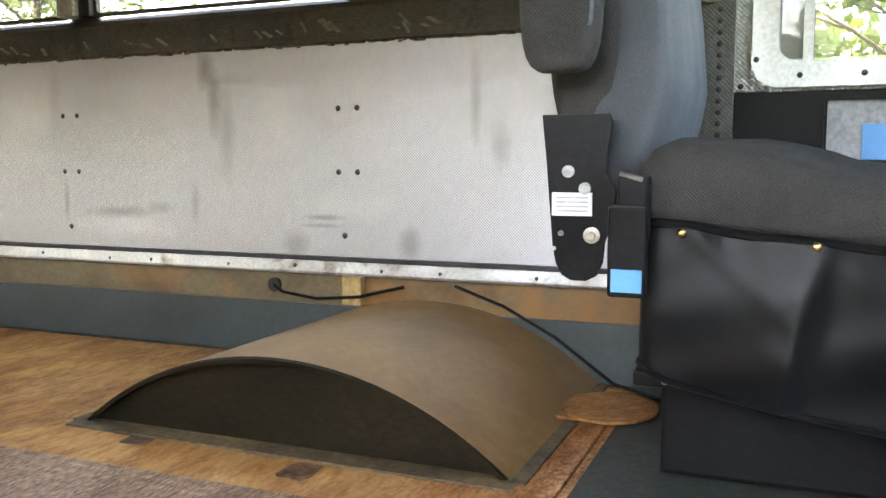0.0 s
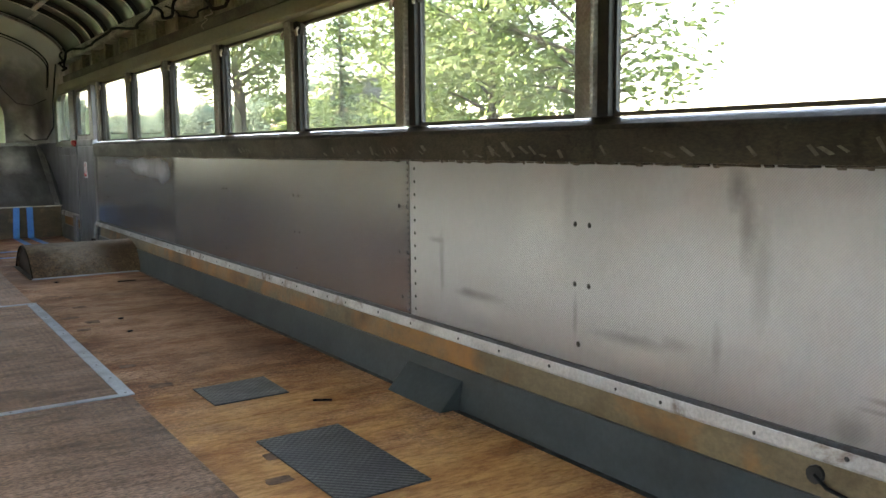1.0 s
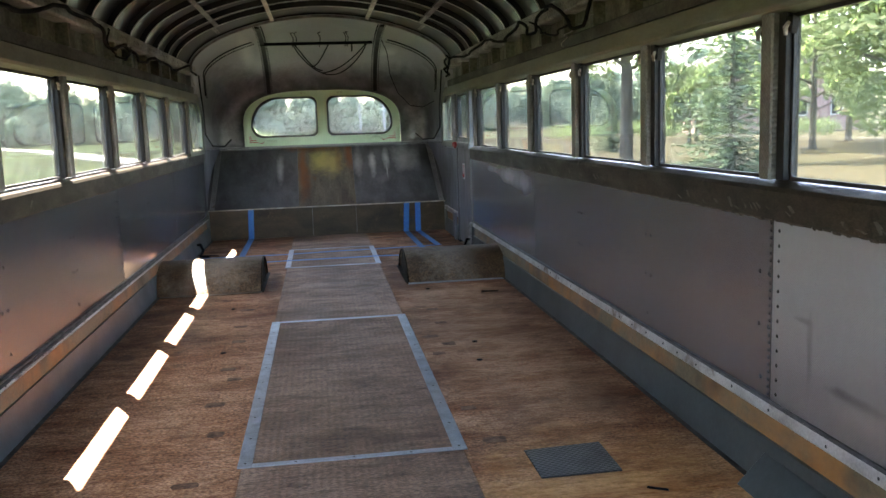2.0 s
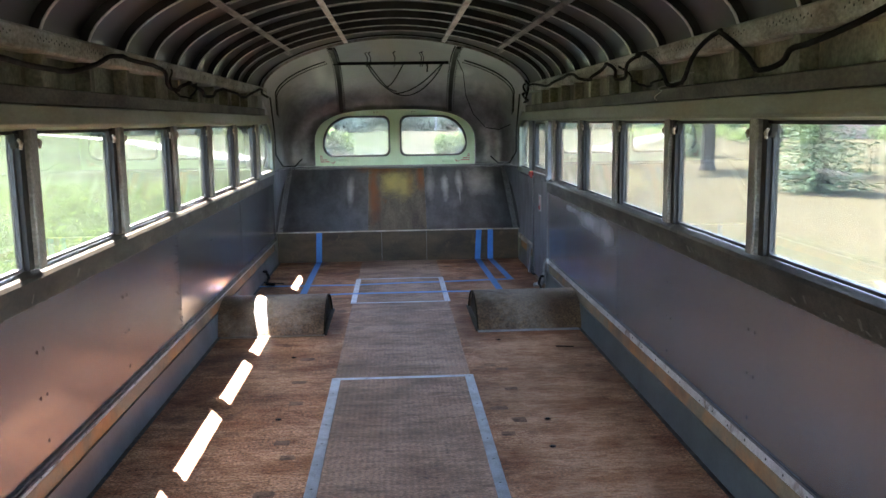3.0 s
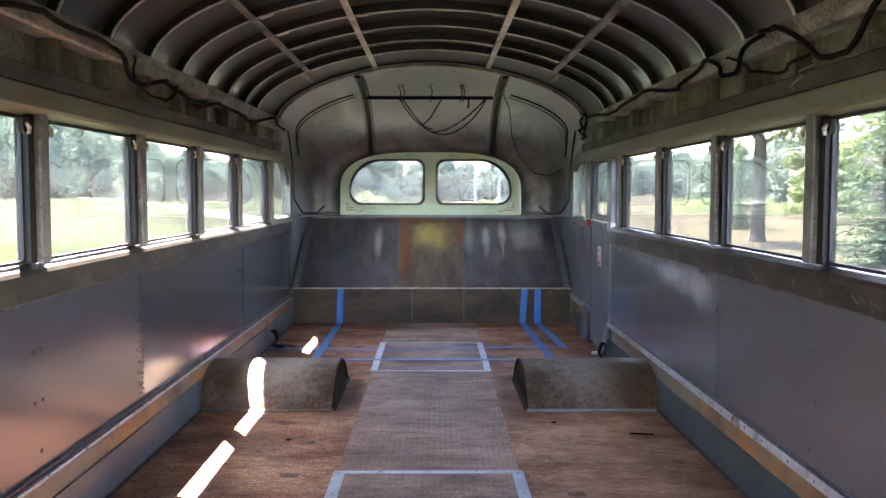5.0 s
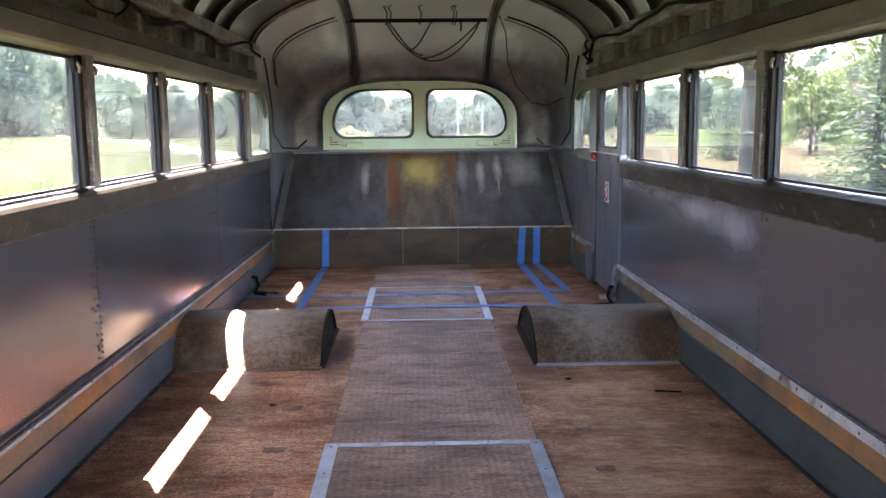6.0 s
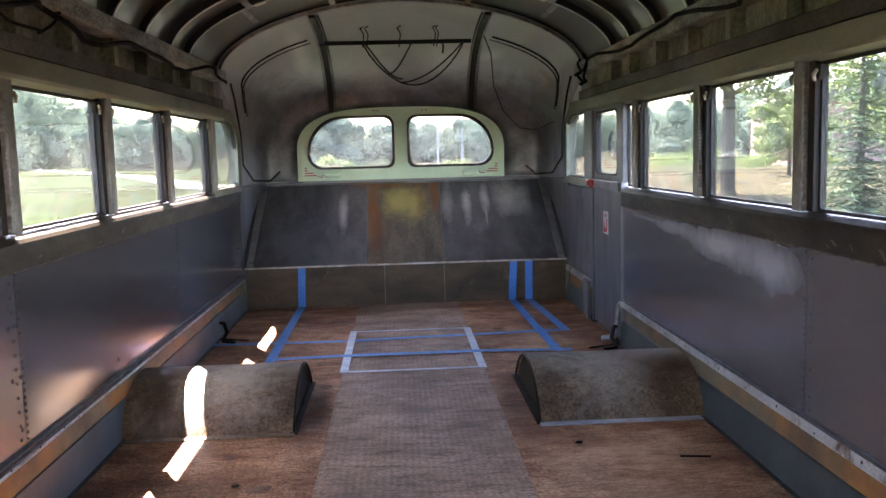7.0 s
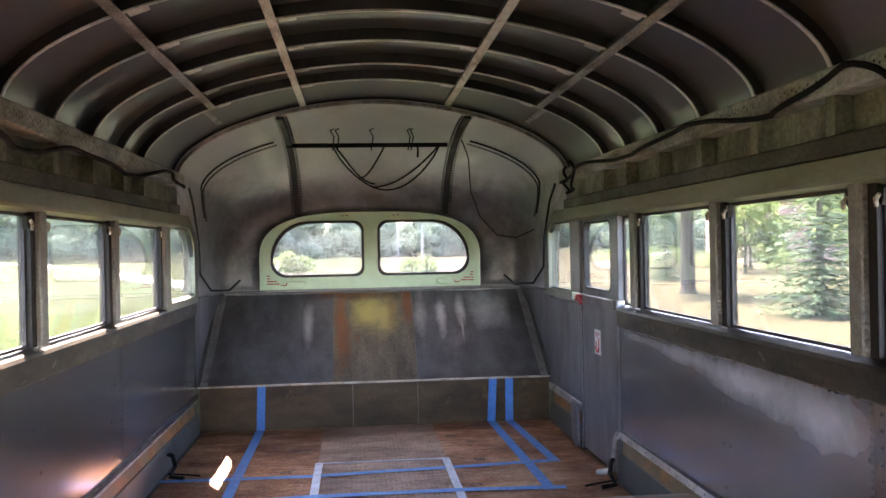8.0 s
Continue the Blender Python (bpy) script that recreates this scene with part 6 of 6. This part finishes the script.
# ---- outdoors ----
G = -0.95
gnd = Shape()
gx = np.array([-1500, -600, -250, -120, -70, -40, -25, -15, -8, -4, 0, 4, 8, 15, 25, 40, 70, 120, 250, 600, 1500], float)
gy = np.array([-1500, -500, -150, -60, -30, -15, -8, 0, 8, 15, 30, 50, 80, 120, 200, 400, 800, 1500], float)
gp = [(x, y, G + (0 if abs(x) < 5 and -8 < y < 8 else 0.12 * noise.noise((x * 0.05, y * 0.05, 0)))) for y in gy for x in gx]
k = len(gx)
gnd.add(gp, [(j * k + i, j * k + i + 1, (j + 1) * k + i + 1, (j + 1) * k + i) for j in range(len(gy) - 1) for i in range(k - 1)])
solid("ground", gnd, GRASS, "sunlit lawn and field with dry patches", "ground", kind="structure")
dr = [(-190, 430), (-120, 285), (-58, 160), (-35, 112), (-20, 74), (-13, 57), (-8, 46)]
drive = Shape()
drive.sweep(None, [[(x - 1.4, y, G + 0.16), (x + 1.4, y, G + 0.16), (x + 1.4, y, G - 0.2), (x - 1.4, y, G - 0.2)] for x, y in dr])
solid("road", drive, ROAD, "pale gravel lane across the field", "road", kind="structure")


def leaf_cloud(shape, c, r, n, size, rnd, squash=0.8):
    for _ in range(n):
        d = Vector((rnd.gauss(0, 1), rnd.gauss(0, 1), rnd.gauss(0, 1))).normalized()
        q = Vector(c) + Vector((d.x * r, d.y * r, d.z * r * squash)) * (0.45 + 0.6 * rnd.random() ** 0.6)
        u = Vector((rnd.gauss(0, 1), rnd.gauss(0, 1), rnd.gauss(0, 0.7))).normalized() * size * rnd.uniform(0.6, 1.3)
        w = u.orthogonal().normalized() * size * rnd.uniform(0.35, 0.7)
        shape.add([q - u, q + w, q + u, q - w], [(0, 1, 2, 3)])


def fast_mesh(name, shape, mat_):
    me = bpy.data.meshes.new(name)
    me.from_pydata(shape.v, [], shape.f)
    me.materials.append(mat_)
    return me


def tree(x, y, h, spread, seed, label, low=0.25, n=14, leaves=330, size=0.14, trunk_r=0.2):
    rnd = random.Random(seed)
    t = thing("tree", (x, y, G), label, "tree", "trees")
    tr = Shape()
    top = (x + rnd.uniform(-0.3, 0.3), y + rnd.uniform(-0.3, 0.3), G + h * 0.85)
    fork = G + h * low
    tr.tube([(x, y, G - 0.1), (x, y, G + 0.25), (x + 0.03, y, fork), (x * 0.5 + top[0] * 0.5, y * 0.5 + top[1] * 0.5, G + h * 0.55), top], [trunk_r * 1.5, trunk_r, trunk_r * 0.8, trunk_r * 0.45, 0.03], 10)
    cr = Shape()
    for i in range(n):
        a = 2.4 * i + rnd.uniform(-0.3, 0.3)
        u = i / (n - 1)
        zz = fork + (G + h * 0.95 - fork) * u
        rr = spread * (0.45 + 0.75 * math.sin(math.pi * (0.16 + 0.78 * u))) * rnd.uniform(0.55, 0.9)
        end = (x + rr * math.cos(a), y + rr * math.sin(a), zz + 0.1 * h * rnd.random())
        z0 = fork + (zz - fork) * 0.6
        tr.tube([(x, y, z0), ((x + end[0]) / 2, (y + end[1]) / 2, (z0 + end[2]) / 2 + 0.1), end], [trunk_r * 0.4 * (1 - 0.6 * u), trunk_r * 0.22, 0.015], 6)
        for _ in range(3):
            o = (end[0] + rnd.uniform(-0.35, 0.35) * spread, end[1] + rnd.uniform(-0.35, 0.35) * spread, end[2] + rnd.uniform(-0.1, 0.08) * h)
            tr.tube([((x + end[0]) / 2, (y + end[1]) / 2, (z0 + end[2]) / 2 + 0.1), o], [trunk_r * 0.12, 0.01], 5)
            leaf_cloud(cr, o, spread * rnd.uniform(0.22, 0.38), leaves // 3, size, rnd)
    part("trunk", fast_mesh("trunk", tr, BARK), None, t)
    part("crown", fast_mesh("crown", cr, LEAF), None, t)
    return t


def spruce(x, y, h, spread, seed, label):
    rnd = random.Random(seed)
    t = thing("spruce_tree", (x, y, G), label, "tree", "spruces")
    part("trunk", fast_mesh("trunk", Shape().tube([(x, y, G - 0.1), (x, y, G + h)], [0.14, 0.02], 8), BARK), None, t)
    cr = Shape()
    lv = int(h * 9)
    for i in range(lv):
        u = i / lv
        z = G + 0.12 + (h - 0.15) * u + rnd.uniform(-0.08, 0.08)
        rr = spread * (1 - u) ** 0.8 * rnd.uniform(0.75, 1.1) + 0.08
        m = max(6, int(13 * (1 - u)))
        for j in range(m):
            a = 2 * math.pi * (j + rnd.random() * 0.8) / m
            ln = rr * rnd.uniform(0.7, 1.15)
            for k2 in range(max(6, int(ln * 14))):
                v = (k2 + rnd.random()) / max(6, int(ln * 14))
                q = Vector((x + ln * v * math.cos(a), y + ln * v * math.sin(a), z - 0.3 * ln * v + 0.2 * ln * v * v + rnd.uniform(-0.05, 0.05)))
                sg = rnd.choice((-1, 1))
                d = Vector((math.cos(a + sg * 0.8), math.sin(a + sg * 0.8), rnd.uniform(-0.5, 0.15))) * 0.2 * rnd.uniform(0.6, 1.4)
                w = Vector((-math.sin(a), math.cos(a), rnd.uniform(-0.6, 0.6))) * 0.04
                cr.add([q - w, q + d * 0.6 + w, q + d, q + d * 0.6 - w], [(0, 1, 2, 3)])
    part("crown", fast_mesh("crown", cr, NEEDLE), None, t)
    return t


tree(13.3, 31.6, 9.5, 3.0, 1, "leafy lawn tree with a straight dark trunk", 0.42, 18, 520, 0.13, 0.3)
tree(23.3, 26.5, 12.0, 5.0, 2, "large spreading deciduous tree on the lawn", 0.25, 22, 400, 0.24, 0.26)
tree(22.0, 19.0, 11.0, 4.2, 3, "broad leafy tree with forked limbs", 0.3, 16, 250, 0.22, 0.32)
tree(28.2, 57.2, 5.2, 2.2, 4, "small leafy lawn tree", 0.25, 12, 300, 0.18, 0.14)
tree(24.8, 50.8, 5.0, 2.1, 5, "small leafy lawn tree", 0.25, 12, 300, 0.18, 0.13)
tree(25.0, 2.5, 9.0, 3.2, 6, "leafy tree seen against the sky", 0.15, 14, 300, 0.22, 0.18)
tree(26.0, 38.0, 10.0, 4.2, 7, "leafy tree behind the lawn", 0.2, 14, 300, 0.25, 0.2)
tree(34.0, 47.0, 11.0, 4.6, 8, "tall leafy tree behind the lawn", 0.2, 14, 300, 0.27, 0.22)
tree(23.0, -8.0, 9.0, 3.6, 9, "leafy tree behind the lawn", 0.18, 14, 300, 0.25, 0.2)
tree(16.8, -3.0, 8.0, 2.4, 10, "leafy tree beside the driver's window", 0.14, 16, 300, 0.19, 0.14)
spruce(12.4, 20.0, 6.3, 1.8, 11, "dense dark spruce on a bare mulch patch")
spruce(17.0, 44.0, 4.5, 1.7, 12, "low spruce beyond the lawn tree")
spruce(29.5, 31.5, 5.0, 1.8, 13, "blue-green spruce beyond the lawn")


def bush(x, y, r, h, seed, label, mat_=LEAF):
    rnd = random.Random(seed)
    s = Shape()
    for _ in range(7):
        leaf_cloud(s, (x + rnd.uniform(-0.5, 0.5) * r, y + rnd.uniform(-0.5, 0.5) * r, G + h * rnd.uniform(0.35, 0.6)), r * 0.55, 220, 0.12, rnd, h / r * 0.6)
    b = thing("bush", (x, y, G), label, "bush", "bushes")
    part("foliage", fast_mesh("foliage", s, mat_), None, b)


for i, (x, y, r, h) in enumerate(((33, 62, 2.6, 1.7), (29, 66, 2.2, 1.5), (38, 58, 2.4, 1.8), (24, 72, 3, 1.8), (36, 40, 2, 1.4), (42, 34, 2.4, 1.8), (30, 78, 3, 2))):
    bush(x, y, r, h, 40 + i, "rounded green garden bush")
for i, (x, y, r, h) in enumerate(((-2.7, 36, 1.0, 2.3), (-3.6, 38, 1.2, 2.0), (2.9, 40, 0.9, 1.8))):
    bush(x, y, r, h, 60 + i, "loose bright brush growing behind the bus")

# brick house beyond the trees
house = thing("house", (47, 82, G), "pinkish brick house half hidden by trees", "house")
part("wall", Shape().box(37.5, 56, 78, 87, G, G + 6), BRICK, house)
part("roof", Shape().prism([(37, G + 6), (56.5, G + 6), (46.7, G + 10)], 77.5, 87.5, "y"), SHINGLE, house)
for x in (41, 45, 49, 53):
    wn_ = part("window", Shape().box(x - 0.7, x + 0.7, 77.93, 78.02, G + 1.6, G + 3.2), WHITE, house)
    part("pane", Shape().box(x - 0.6, x + 0.6, 77.9, 77.94, G + 1.7, G + 3.1), BLACK, wn_)
for x, y in ((8.3, 171), (12.6, 163)):
    tagged(new("white_post", mesh_of("white_post", Shape().box(x - 0.2, x + 0.2, y - 0.2, y + 0.2, G, G + 6.5), GREYINK, 0.05)), "tall white post at the far lane", "post", "white posts")


# far woods
def woods(name, label, spots, seed):
    rnd = random.Random(seed)
    s = Shape()
    for x, y, h in spots:
        for _ in range(5):
            c = Vector((x + rnd.uniform(-3, 3), y + rnd.uniform(-3, 3), G + h * rnd.uniform(0.15, 0.75)))
            s.blob(c, (h * 0.36, h * 0.36, h * 0.34), 1.0, 12, 7, lambda q: q + (q - c) * 0.35 * noise.noise(q * 0.9))
            leaf_cloud(s, c, h * 0.33, 320, h * 0.027, rnd, 0.9)
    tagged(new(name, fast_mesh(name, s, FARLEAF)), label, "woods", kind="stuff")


rnd = random.Random(77)
woods("far_woods", "hazy line of woods beyond the field", [(-125 - 0.37 * k + rnd.uniform(-12, 12), 330 - 4.3 * k, rnd.uniform(22, 36)) for k in range(110)], 1)
woods("far_woods", "woods behind the lane at the rear", [(-70 + 2.1 * k, 195 + rnd.uniform(-10, 12), rnd.uniform(8, 15)) for k in range(80)], 2)
woods("far_woods", "woods beyond the lawn trees", [(46 + 0.35 * k + rnd.uniform(-6, 6), 128 - 2.0 * k, rnd.uniform(8, 13)) for k in range(9)], 3)

# weeds beside the bus
rnd = random.Random(9)
gs = Shape()
for _ in range(9000):
    d = rnd.random() ** 1.6
    x, y = -3.0 - 16 * d, rnd.uniform(-1, 30)
    h = rnd.uniform(0.1, 0.34) * (0.5 + 0.5 * noise.noise((x * 0.4, y * 0.4, 3)) + 0.3)
    a = rnd.uniform(0, 6.3)
    lean = Vector((rnd.gauss(0, 0.15), rnd.gauss(0, 0.15), 1)) * max(0.12, h)
    w = Vector((math.cos(a), math.sin(a), 0)) * rnd.uniform(0.004, 0.011)
    b = Vector((x, y, G - 0.05))
    gs.add([b - w, b + w, b + lean * 0.6 + w * 1.3, b + lean, b + lean * 0.6 - w * 1.3], [(0, 1, 2, 3, 4)])
for _ in range(2600):
    d = rnd.random() ** 1.4
    x, y = -2.6 - 13 * d, rnd.uniform(-2, 26)
    h = 0.12 + 0.3 * max(0, 0.4 + noise.noise((x * 0.35, y * 0.35, 3)))
    leaf_cloud(gs, (x, y, G + h * 0.5), 0.22, 14, 0.045, rnd, h / 0.3)
tagged(new("tall_weeds", fast_mesh("tall_weeds", gs, BLADES)), "bright green tall weeds beside the bus", "weeds", kind="stuff")
